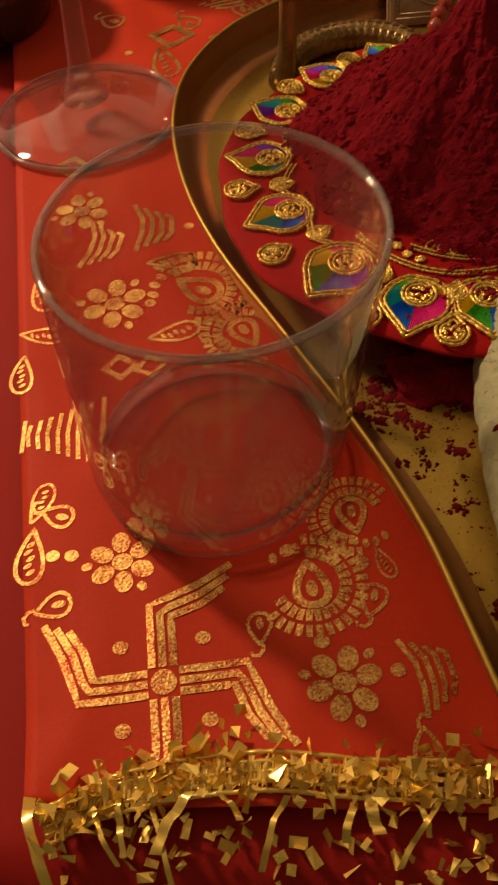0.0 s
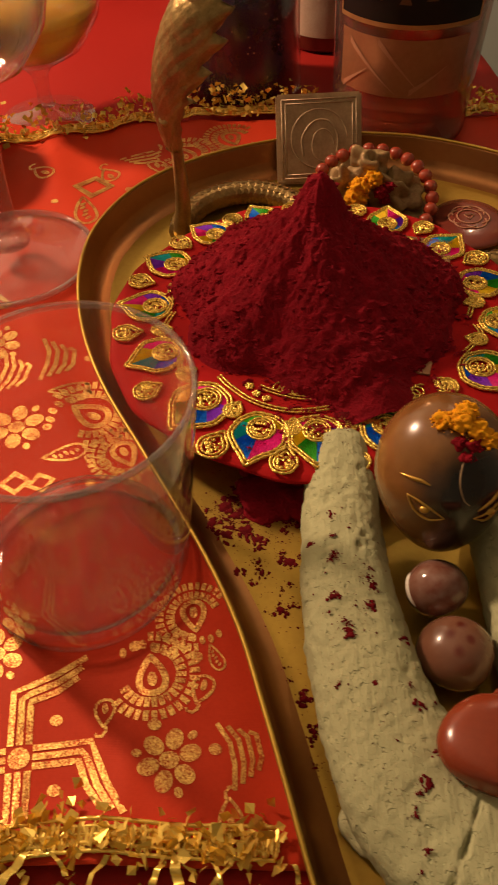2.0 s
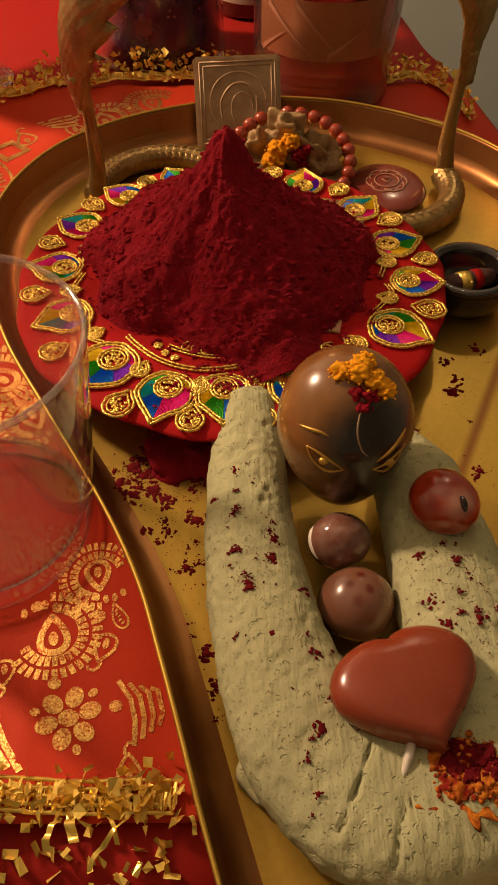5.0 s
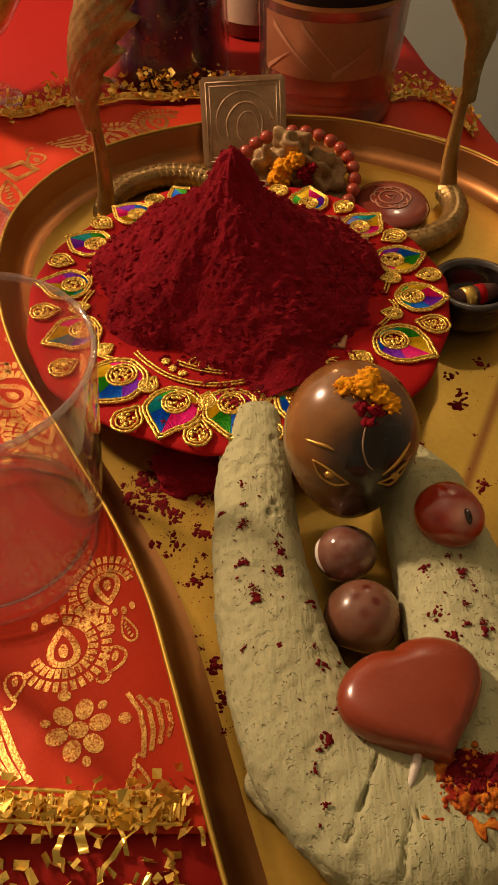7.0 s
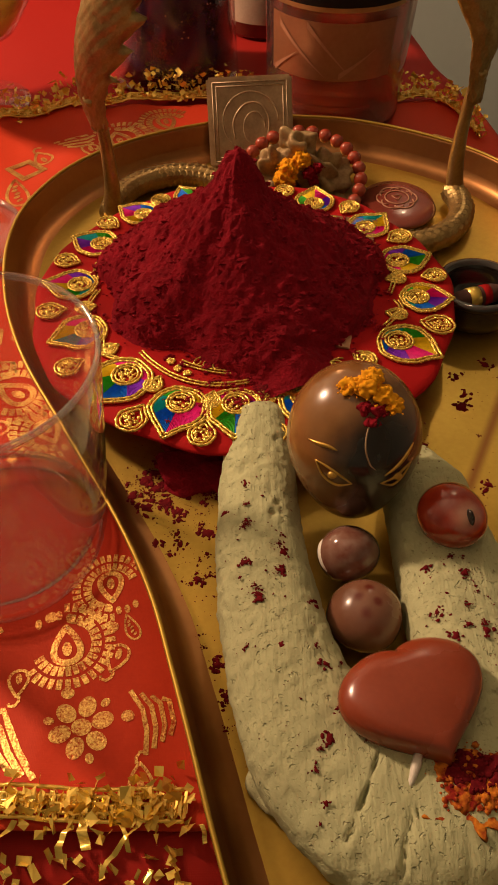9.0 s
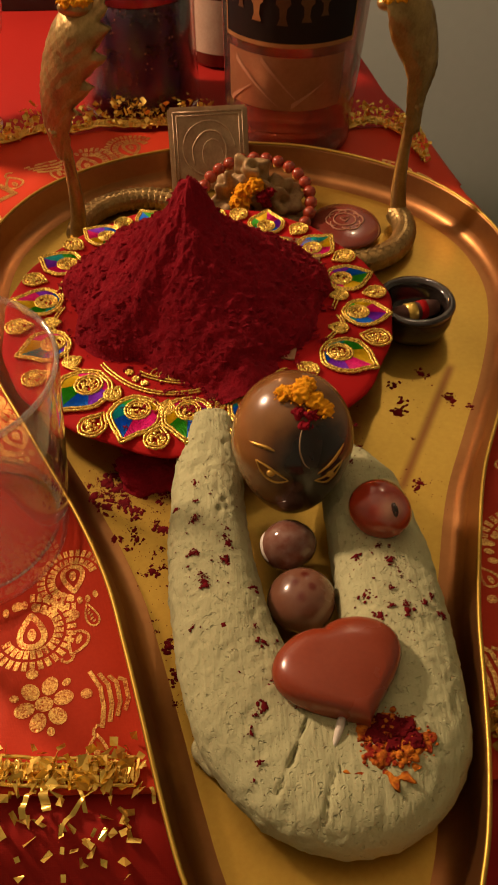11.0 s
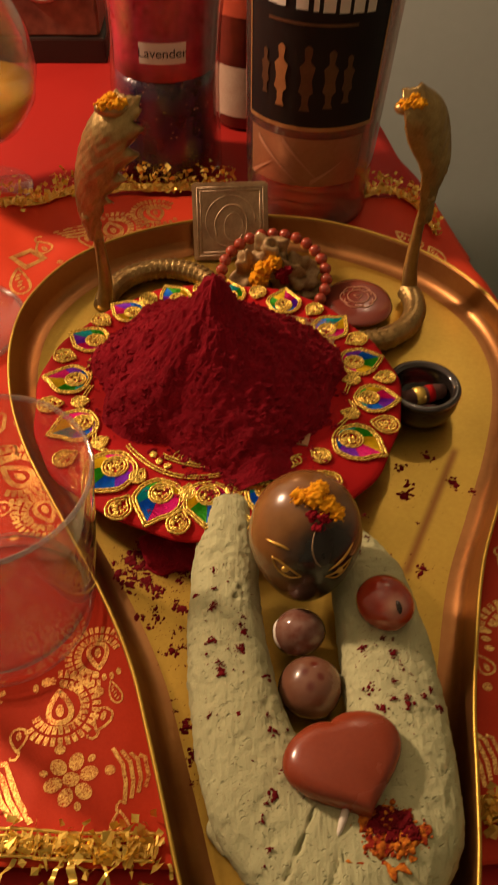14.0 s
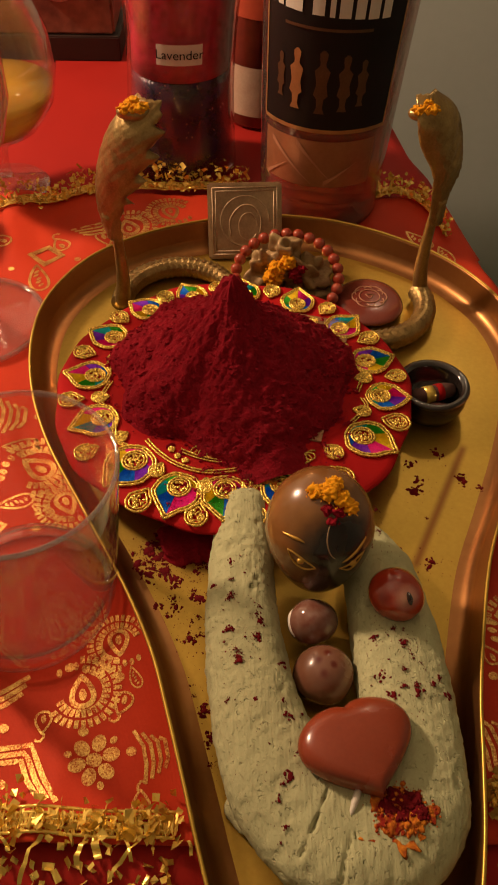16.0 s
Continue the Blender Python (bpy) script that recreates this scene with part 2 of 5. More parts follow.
LABEL_GOLD = material("gold_print", (0.52, 0.30, 0.12), (0.36, 0.18, 0.07), 0.4, 0.5, 120, 700, 0.1, 0.0002)
LABEL_DIM = material("dim_bronze_print", (0.16, 0.085, 0.04), (0.09, 0.045, 0.02), 0.4, 0.4, 120, 700, 0.1, 0.0002)
LABEL_PALE = material("pale_copper_label", (0.40, 0.18, 0.09), (0.26, 0.105, 0.05), 0.35, 0.3, 30, 300, 0.08, 0.0003)
PRINT_WHITE = material("white_print", (0.78, 0.74, 0.66), (0.66, 0.60, 0.52), 0.5)
INK = material("black_ink", (0.01, 0.01, 0.012), (0.02, 0.018, 0.018), 0.5)
PURPLE_GEL = material("purple_candle_gel", (0.05, 0.014, 0.085), (0.008, 0.003, 0.014), 0.2, 0, 70, 420, 0.5, 0.002, coat=0.6, spread=0.4)
PINK_WAX = material("pink_candle_wax", (0.80, 0.06, 0.13), (0.30, 0.012, 0.03), 0.3, 0, 42, 200, 0.4, 0.002, sss=0.6, spread=0.3)
FLAME = glow("flame", (1.0, 0.62, 0.22), 9.0)
LIT_WAX = glow("lit_wax_pool", (1.0, 0.26, 0.24), 0.75)
WALL = material("grey_green_painted_wall", (0.46, 0.50, 0.46), (0.41, 0.45, 0.41), 0.8, 0, 2.5, 60, 0.2, 0.002)
CEILING_PAINT = material("white_ceiling_paint", (0.75, 0.73, 0.68), (0.68, 0.66, 0.60), 0.85, 0, 2, 40, 0.1, 0.002)
FLOOR_TILE = material("green_grey_floor", (0.16, 0.19, 0.14), (0.11, 0.13, 0.09), 0.4, 0, 3, 60, 0.1, 0.002)
CREAM = material("cream_skirting", (0.5, 0.46, 0.34), (0.42, 0.38, 0.28), 0.6)
WOOD = material("brown_table_wood", (0.16, 0.07, 0.03), (0.10, 0.04, 0.02), 0.45, 0, 12, 160, 0.2, 0.001)
BOX_BROWN = material("printed_brown_card", (0.30, 0.12, 0.07), (0.10, 0.03, 0.02), 0.5, 0, 22, 120, 0.1, 0.0006, spread=0.3)
BOX_CREAM = material("cream_print", (0.55, 0.42, 0.30), (0.40, 0.26, 0.18), 0.5)
DARK_WOOD = material("dark_base_wood", (0.03, 0.014, 0.01), (0.016, 0.008, 0.006), 0.5)
ORANGE_LABEL = material("orange_red_label", (0.50, 0.10, 0.04), (0.36, 0.05, 0.025), 0.4, 0, 30, 200, 0.05, 0.0003)
GOLD_WINE = material("pale_gold_wine", (0.95, 0.66, 0.10), (0.86, 0.52, 0.06), 0.06, 0, 30, 100, 0.0, 0.0002, trans=0.35)
SILK = {k: material("satin_stitch_" + k, c, tuple(0.55 * v for v in c), 0.5, 0, 500, 1800, 0.5, 0.0003, spec=0.18) for k, c in
        {"pink": (0.90, 0.02, 0.30), "yellow": (0.92, 0.66, 0.02), "green": (0.06, 0.50, 0.03), "blue": (0.01, 0.22, 0.90),
         "teal": (0.01, 0.50, 0.55), "violet": (0.30, 0.04, 0.75)}.items()}


# ---- building tools ----
def part(name, bm, mat, parent=None, label="", smooth=True):
    me = bpy.data.meshes.new(name)
    bmesh.ops.recalc_face_normals(bm, faces=bm.faces)
    for f in bm.faces:
        f.smooth = smooth
    bm.to_mesh(me)
    bm.free()
    for m in (mat if isinstance(mat, (list, tuple)) else [mat]):
        me.materials.append(m)
    ob = new(name, me)
    if parent:
        ob.parent = parent
    if label:
        ob["label"] = label
    return ob


def shear(root, amount):
    """Lets a thing's parts lean slightly to +x, with its foot flat on the cloth."""
    for ob in root.children_recursive:
        for v in ob.data.vertices:
            v.co.x += amount * v.co.z


def thing(name, x, y, z, label, category, group="", turn=0.0, kind=""):
    ob = new(name)
    ob.matrix_basis = pose(x, y, z, 0, 0, turn)
    return tagged(ob, label, category, group, kind)


def lathe(profile, seg=64, bm=None):
    """Turns a profile of (radius, height) round the z axis."""
    bm = bm or bmesh.new()
    rings = []
    for r, z in profile:
        if r < 1e-6:
            rings.append([bm.verts.new((0, 0, z))])
        else:
            rings.append([bm.verts.new((r * math.cos(2 * math.pi * i / seg), r * math.sin(2 * math.pi * i / seg), z)) for i in range(seg)])
    for a, b in zip(rings, rings[1:]):
        for i in range(seg):
            j = (i + 1) % seg
            if len(a) == 1 and len(b) > 1:
                bm.faces.new((a[0], b[i], b[j]))
            elif len(b) == 1 and len(a) > 1:
                bm.faces.new((a[i], a[j], b[0]))
            elif len(a) > 1:
                bm.faces.new((a[i], a[j], b[j], b[i]))
    return bm


def glide(points, n):
    """n points along a Catmull-Rom curve through points of any dimension."""
    p = [np.array(q, float) for q in points]
    p = [2 * p[0] - p[1]] + p + [2 * p[-1] - p[-2]]
    out = []
    for i in range(n):
        u = i / (n - 1) * (len(p) - 3)
        k = min(int(u), len(p) - 4)
        t = u - k
        a, b, c, d = p[k:k + 4]
        out.append(0.5 * (2 * b + (c - a) * t + (2 * a - 5 * b + 4 * c - d) * t * t + (3 * b - a - 3 * c + d) * t ** 3))
    return out


def tube(points, radii, seg=12, bm=None, flat=1.0):
    """A closed tube along points; radii one or one a point."""
    bm = bm or bmesh.new()
    pts = [Vector(p) for p in points]
    if not hasattr(radii, "__len__"):
        radii = [radii] * len(pts)
    rings, side = [], None
    for i, p in enumerate(pts):
        d = (pts[min(i + 1, len(pts) - 1)] - pts[max(i - 1, 0)]).normalized()
        if side is None:
            side = d.orthogonal().normalized()
        side = (side - d * side.dot(d)).normalized()
        up = d.cross(side)
        rings.append([bm.verts.new(p + radii[i] * (side * math.cos(2 * math.pi * k / seg) + up * flat * math.sin(2 * math.pi * k / seg))) for k in range(seg)])
    for a, b in zip(rings, rings[1:]):
        for k in range(seg):
            bm.faces.new((a[k], a[(k + 1) % seg], b[(k + 1) % seg], b[k]))
    bm.faces.new(rings[0]), bm.faces.new(rings[-1][::-1])
    return bm


def blob(centre, size, amp=0.0, freq=60.0, seed=0.0, sub=3, bm=None):
    """A rounded lump with an uneven skin."""
    bm = bm or bmesh.new()
    made = bmesh.ops.create_icosphere(bm, subdivisions=sub, radius=1.0)["verts"]
    for v in made:
        q = Vector((v.co.x * size[0], v.co.y * size[1], v.co.z * size[2]))
        k = 1 + amp * noise.noise(q * freq + Vector((seed, seed * 1.7, seed * 0.3)))
        v.co = q * k + Vector(centre)
    return bm


def box(bm, x0, x1, y0, y1, z0, z1, bevel=0.0):
    made = bmesh.ops.create_cube(bm, size=1.0)["verts"]
    for v in made:
        v.co = Vector(((x0 + x1) / 2 + v.co.x * (x1 - x0), (y0 + y1) / 2 + v.co.y * (y1 - y0), (z0 + z1) / 2 + v.co.z * (z1 - z0)))
    if bevel:
        bmesh.ops.bevel(bm, geom=list({e for v in made for e in v.link_edges}), offset=bevel, segments=2, affect="EDGES")
    return bm


def slab(name, mat, parent, label, *dims, bevel=0.0):
    return part(name, box(bmesh.new(), *dims, bevel=bevel), mat, parent, label, smooth=False)


# ---- the room ----
def structure(name, label, mat, *dims):
    ob = part(name, box(bmesh.new(), *dims), mat, None, label, smooth=False)
    return tagged(ob, label, name.split("_")[0], kind="structure")


structure("floor", "green-grey tiled floor below the altar table", FLOOR_TILE, -1.9, 1.7, -1.6, 1.36, -0.81, -0.76)
structure("wall_north", "plain grey-green painted wall behind the altar", WALL, -1.9, 1.7, 1.30, 1.36, -0.76, 1.74)
structure("wall_south", "plain grey-green painted wall", WALL, -1.9, 1.7, -1.66, -1.6, -0.76, 1.74)
structure("wall_west", "plain grey-green painted wall", WALL, -1.96, -1.9, -1.66, 1.36, -0.76, 1.74)
structure("wall_east", "plain grey-green painted wall", WALL, 1.7, 1.76, -1.66, 1.36, -0.76, 1.74)
structure("ceiling", "plain white painted ceiling", CEILING_PAINT, -1.96, 1.76, -1.66, 1.36, 1.74, 1.8)
structure("baseboard", "thin cream skirting along the grey wall", CREAM, -1.9, 1.7, 1.285, 1.298, -0.758, -0.715)

# ---- table and cloths ----
EDGE = ((0.128, 1.02), (0.330, -0.12))


def edge_x(y):
    """The table's right edge, which runs slightly aslant."""
    (xa, ya), (xb, yb) = EDGE
    return xa + (xb - xa) * (y - ya) / (yb - ya)


table = thing("altar_table", 0, 0.45, -0.76, "brown wooden altar table covered by red cloth", "table")
bm = bmesh.new()
low = [bm.verts.new(p) for p in ((-0.75, 0.57, 0.715), (-0.75, -0.385, 0.715), (edge_x(0.065) - 0.012, -0.385, 0.715), (edge_x(1.02) - 0.012, 0.57, 0.715))]
top = [bm.verts.new((v.co.x, v.co.y, 0.752)) for v in low]
bm.faces.new(low), bm.faces.new(top[::-1])
for i in range(4):
    bm.faces.new((low[i], low[(i + 1) % 4], top[(i + 1) % 4], top[i]))
part("tabletop", bm, WOOD, table, smooth=False)
for x, y in ((-0.7, -0.35), (-0.7, 0.52), (0.25, -0.35), (0.08, 0.52)):
    slab("leg", WOOD, table, "", x - 0.025, x + 0.025, y - 0.025, y + 0.025, 0, 0.715, bevel=0.004)


def cloth_z(x, y):
    """Soft unevenness of the brocade cloth, with folds behind the tray."""
    q = Vector((x * 14, y * 14, 0.3))
    z = 0.0010 * noise.noise(q) + 0.0011 * (1 - abs(noise.noise(Vector((x * 22 + y * 9, y * 12 - x * 16, 2.1))))) ** 4
    back = max(0.0, min(1.0, (y - 0.40) / 0.05)) * max(0.0, min(1.0, (0.03 - x) / 0.05))
    front = max(0.0, min(1.0, (0.095 - y) / 0.03))
    under = max(0.0, min(1.0, (0.150 - math.hypot(x - 0.10, y - 0.32)) / 0.012))
    under = max(under, max(0.0, min(1.0, (0.068 - abs(x - 0.112)) / 0.010)) * (1.0 if y < 0.32 else 0.0))
    z = z * (1 - under) - 0.0008 * under
    back, front = back * (1 - under), front * (1 - under)
    z += back * 0.0035 * (1 + math.sin(130 * x + 22 * y + 2 * noise.noise(q))) / 2
    z += front * 0.0022 * (1 + math.sin(95 * x + 1.2))
    return z


def front_drop(x, y):
    """How far the cloth has sunk where it falls over the table's front edge."""
    d = max(0.0, 0.066 - y)
    return 0.95 * d * d / (d + 0.006) * (1 + 0.25 * math.sin(70 * x + 1.5 * noise.noise(Vector((x * 30, y * 30, 8)))))


def sheet(x_of, y_of, nu, nv, z_of, drop=0.0):
    """A cloth lying on the table, hanging down past the table's right edge by drop."""
    bm = bmesh.new()
    grid = []
    for j in range(nv + 1):
        row = []
        for i in range(nu + 1):
            y = y_of(j / nv)
            x = x_of(i / nu, y)
            over = max(0.0, x - edge_x(y))
            bend = min(over, 0.012)
            z = z_of(x, y) - (bend * bend / 0.024) - max(0.0, over - 0.012)
            xx = min(x, edge_x(y) + 0.008 + 0.004 * math.sin(38 * y)) if over > 0.008 else x
            row.append(bm.verts.new((xx, y, z)))
        grid.append(row)
    for j in range(nv):
        for i in range(nu):
            bm.faces.new((grid[j][i], grid[j][i + 1], grid[j + 1][i + 1], grid[j + 1][i]))
    return bm


plain = part("red_tablecloth", sheet(lambda u, y: -0.74 + u * (edge_x(y) + 0.74 + 0.30), lambda v: -0.115 + v * 1.13, 130, 240,
                                     lambda x, y: -0.0045 - front_drop(x, y) + 0.0012 * noise.noise(Vector((x * 9, y * 9, 4)))), PLAIN_CLOTH)
tagged(plain, "plain red cotton cloth spread over the altar table", "tablecloth")
plain.modifiers.new("thickness", "SOLIDIFY").thickness = 0.0012
plain.modifiers["thickness"].offset = -1


def left_hem(y):
    return -0.0557 - 0.205 * (y - 0.09)


runner = part("brocade_cloth", sheet(lambda u, y: left_hem(y) + u * (edge_x(y) - left_hem(y) + 0.16), lambda v: 0.074 + v * 0.437, 150, 170, cloth_z), RED_CLOTH)
tagged(runner, "red satin brocade cloth woven with gold motifs and tinsel edges", "cloth")
runner.modifiers.new("thickness", "SOLIDIFY").thickness = 0.0006
runner.modifiers["thickness"].offset = -1


class Motif:
    """A woven motif drawn in its own plane and laid on the cloth."""

    def __init__(self, x, y, turn, size):
        self.bm, self.x, self.y, self.s = bmesh.new(), x, y, size
        self.c, self.n = math.cos(radians(turn)), math.sin(radians(turn))

    def vert(self, p):
        u, v = p[0] * self.s, p[1] * self.s
        x, y = self.x + u * self.c - v * self.n, self.y + u * self.n + v * self.c
        return self.bm.verts.new((x, y, cloth_z(x, y) + 0.0002))

    def poly(self, pts):
        self.bm.faces.new([self.vert(p) for p in pts])

    def oval(self, x, y, a, b, turn=0.0, n=14):
        c, s = math.cos(radians(turn)), math.sin(radians(turn))
        self.poly([(x + a * math.cos(t) * c - b * math.sin(t) * s, y + a * math.cos(t) * s + b * math.sin(t) * c) for t in [2 * math.pi * k / n for k in range(n)]])

    def strip(self, pts, w, closed=False):
        pts = [np.array(p, float) for p in pts]
        n = len(pts)
        rows = []
        for i, p in enumerate(pts):
            a = pts[(i - 1) % n] if closed else pts[max(i - 1, 0)]
            b = pts[(i + 1) % n] if closed else pts[min(i + 1, n - 1)]
            d = b - a
            d = d / (np.linalg.norm(d) + 1e-9)
            o = np.array((-d[1], d[0])) * w / 2
            rows.append((self.vert(p + o), self.vert(p - o)))
        for i in range(n if closed else n - 1):
            a, b = rows[i], rows[(i + 1) % n]
            self.bm.faces.new((a[0], b[0], b[1], a[1]))

    def done(self, name):
        return tagged(part(name, self.bm, GOLD_THREAD, runner), kind="stuff")


def drop_shape(n=22, a=0.5, b=0.32, lean=0.25):
    """A teardrop outline with its point at the top."""
    return [(b * math.sin(t) * math.sin(t / 2) ** 1.1 + lean * (0.5 - 0.5 * math.cos(t - math.pi)) ** 3 * 0.3, a * math.cos(t)) for t in [2 * math.pi * k / n for k in range(n)]]


def flower(x, y, turn, s):
    m = Motif(x, y, turn, s)
    m.oval(0, 0, 0.17, 0.15)
    for k in range(6):
        a = 60 * k + 20
        r = 0.36
        m.oval(r * math.cos(radians(a)), r * math.sin(radians(a)), 0.19, 0.15, a)
    for k in range(3):
        a = 120 * k + 50
        m.oval(0.56 * math.cos(radians(a)), 0.56 * math.sin(radians(a)), 0.09, 0.07, a)
    m.done("flower_motif")


def paisley(x, y, turn, s, flip=1):
    m = Motif(x, y, turn, s)
    pts = [(flip * p[0], p[1]) for p in drop_shape(24, 0.36, 0.34)]
    m.strip(pts, 0.08, True)
    m.oval(0, -0.12, 0.08, 0.15)
    m.strip([(0, 0.36), (flip * 0.02, 0.5), (flip * 0.12, 0.6), (flip * 0.25, 0.58), (flip * 0.28, 0.5)], 0.08)
    m.done("paisley_motif")


def rosette(x, y, turn, s):
    m = Motif(x, y, turn, s)
    m.strip(drop_shape(24, 0.25, 0.22, 0), 0.085, True)
    m.oval(0, -0.06, 0.06, 0.1)
    for ring, (r0, r1, n) in enumerate(((0.30, 0.43, 18), (0.47, 0.60, 22))):
        for k in range(n):
            a = math.pi * (1.12 + 1.3 * k / (n - 1)) + 0.2 * ring
            ca, sa = math.cos(a), math.sin(a)
            m.strip([(r0 * ca, r0 * sa), (r1 * ca, r1 * sa)], 0.068)
    for k in range(6):
        m.oval(-0.34 + 0.13 * k, 0.36 + 0.08 * math.sin(k), 0.045, 0.07)
    m.done("rosette_motif")


def fern(x, y, turn, s):
    m = Motif(x, y, turn, s)
    for k in range(4):
        o = 0.12 * k - 0.18
        m.strip([(o - 0.1, -0.45 + 0.05 * k), (o, -0.15), (o + 0.03, 0.15), (o - 0.05, 0.45 - 0.08 * k)], 0.065)
    m.done("striped_leaf_motif")


def lotus(x, y, turn, s):
    m = Motif(x, y, turn, s)
    for k in range(7):
        w = 0.16 + 0.05 * k
        m.strip([(-w, 0.42 - 0.12 * k), (0, 0.45 - 0.12 * k), (w, 0.42 - 0.12 * k)], 0.05)
    m.strip([(-0.24, 0.5), (0.24, 0.5)], 0.05)
    m.strip([(-0.52, -0.45), (0.52, -0.45)], 0.06)
    m.done("lotus_motif")


def leaf(x, y, turn, s):
    m = Motif(x, y, turn, s)
    m.strip(drop_shape(20, 0.5, 0.3), 0.07, True)
    for k in range(5):
        m.oval(0.02 * (-1) ** k, -0.3 + 0.13 * k, 0.08, 0.04, 30)
    m.done("leaf_motif")


def ring_dot(x, y, turn, s):
    m = Motif(x, y, turn, s)
    m.strip([(0.5, 0), (0, 0.45), (-0.5, 0), (0, -0.45)], 0.26, True)
    m.done("diamond_motif")


def dot(x, y, s):
    m = Motif(x, y, 0, s)
    m.oval(0, 0, 0.5, 0.45)
    m.done("dot_motif")


def hooked_cross(x, y, turn, s):
    """The auspicious four-armed emblem of the festival cloth, each arm of three threads that curve outwards."""
    m = Motif(x, y, turn, s)
    m.oval(0, 0, 0.075, 0.075)
    for q in range(4):
        c, n = math.cos(q * math.pi / 2), math.sin(q * math.pi / 2)
        rot = lambda p: (p[0] * c - p[1] * n, p[0] * n + p[1] * c)
        for k in (-1, 0, 1):
            w = 0.062 * k
            m.strip([rot(p) for p in ((0.09, w), (0.25, w), (0.42 + w, w), (0.46 + w, -0.06), (0.52 + w * 1.1, -0.24), (0.62 + w * 1.2, -0.42 - 0.03 * k))], 0.045)
    m.done("hooked_cross_motif")
    for q in range(4):
        a = radians(turn + 45 + 90 * q)
        dot(x + 0.34 * s * math.cos(a), y + 0.34 * s * math.sin(a), 0.0042)


hooked_cross(-0.022, 0.1045, 8, 0.046)
flower(0.0245, 0.1045, 0, 0.0185)
flower(-0.037, 0.140, 20, 0.018)
flower(-0.052, 0.246, 10, 0.022)
flower(0.203, 0.129, 30, 0.021)
flower(-0.072, 0.300, 30, 0.020)
paisley(0.0335, 0.1275, 170, 0.0135)
paisley(0.0028, 0.1195, 190, 0.0125)
paisley(-0.055, 0.1265, 105, 0.014, -1)
paisley(-0.0585, 0.1555, 80, 0.014)
paisley(0.0435, 0.0885, 15, 0.013)
paisley(0.206, 0.199, 30, 0.014)
paisley(0.187, 0.150, 20, 0.013, -1)
paisley(0.193, 0.105, 0, 0.015)
paisley(-0.039, 0.448, 40, 0.02)
paisley(-0.010, 0.452, 200, 0.02, -1)
paisley(-0.078, 0.449, 60, 0.02)
rosette(0.0165, 0.1325, 10, 0.0265)
rosette(0.029, 0.1545, 190, 0.0225)
rosette(-0.022, 0.254, 60, 0.034)
rosette(-0.004, 0.231, 210, 0.027)
rosette(0.204, 0.163, 70, 0.030)
rosette(0.004, 0.470, 20, 0.034)
rosette(0.032, 0.489, 200, 0.03)
rosette(0.236, 0.20, 10, 0.03)
leaf(-0.0645, 0.142, 10, 0.018)
leaf(-0.0640, 0.160, 170, 0.014)
fern(0.0475, 0.108, 20, 0.024)
fern(-0.041, 0.290, 10, 0.032)
fern(-0.060, 0.280, 0, 0.03)
fern(0.2185, 0.232, 25, 0.028)
fern(0.1795, 0.1135, 20, 0.026)
fern(-0.018, 0.462, 300, 0.03)
fern(0.212, 0.262, 20, 0.026)
lotus(-0.0610, 0.187, 95, 0.027)
leaf(-0.033, 0.2685, 110, 0.018)
leaf(-0.029, 0.2305, 110, 0.018)
leaf(-0.076, 0.230, 90, 0.016)
leaf(-0.080, 0.212, 10, 0.016)
leaf(-0.080, 0.250, 30, 0.016)
leaf(-0.048, 0.412, 20, 0.026)
leaf(-0.016, 0.3, 0, 0.018)
leaf(-0.015, 0.226, 70, 0.012)
leaf(0.2, 0.458, 40, 0.024)
leaf(0.215, 0.44, 20, 0.02)
leaf(0.037, 0.139, 30, 0.010)
ring_dot(-0.0465, 0.2155, 10, 0.011)
ring_dot(-0.036, 0.2155, 20, 0.010)
ring_dot(-0.046, 0.435, 0, 0.02)
ring_dot(-0.08, 0.33, 0, 0.014)
for x, y in ((-0.052, 0.142), (0.031, 0.139), (0.019, 0.1155), (0.0385, 0.108), (-0.016, 0.215), (-0.039, 0.246), (0.189, 0.166), (0.186, 0.14),
             (-0.0575, 0.142), (0.196, 0.139), (0.01, 0.143), (-0.028, 0.29), (-0.066, 0.42), (-0.025, 0.43)):
    dot(x, y, 0.0042)


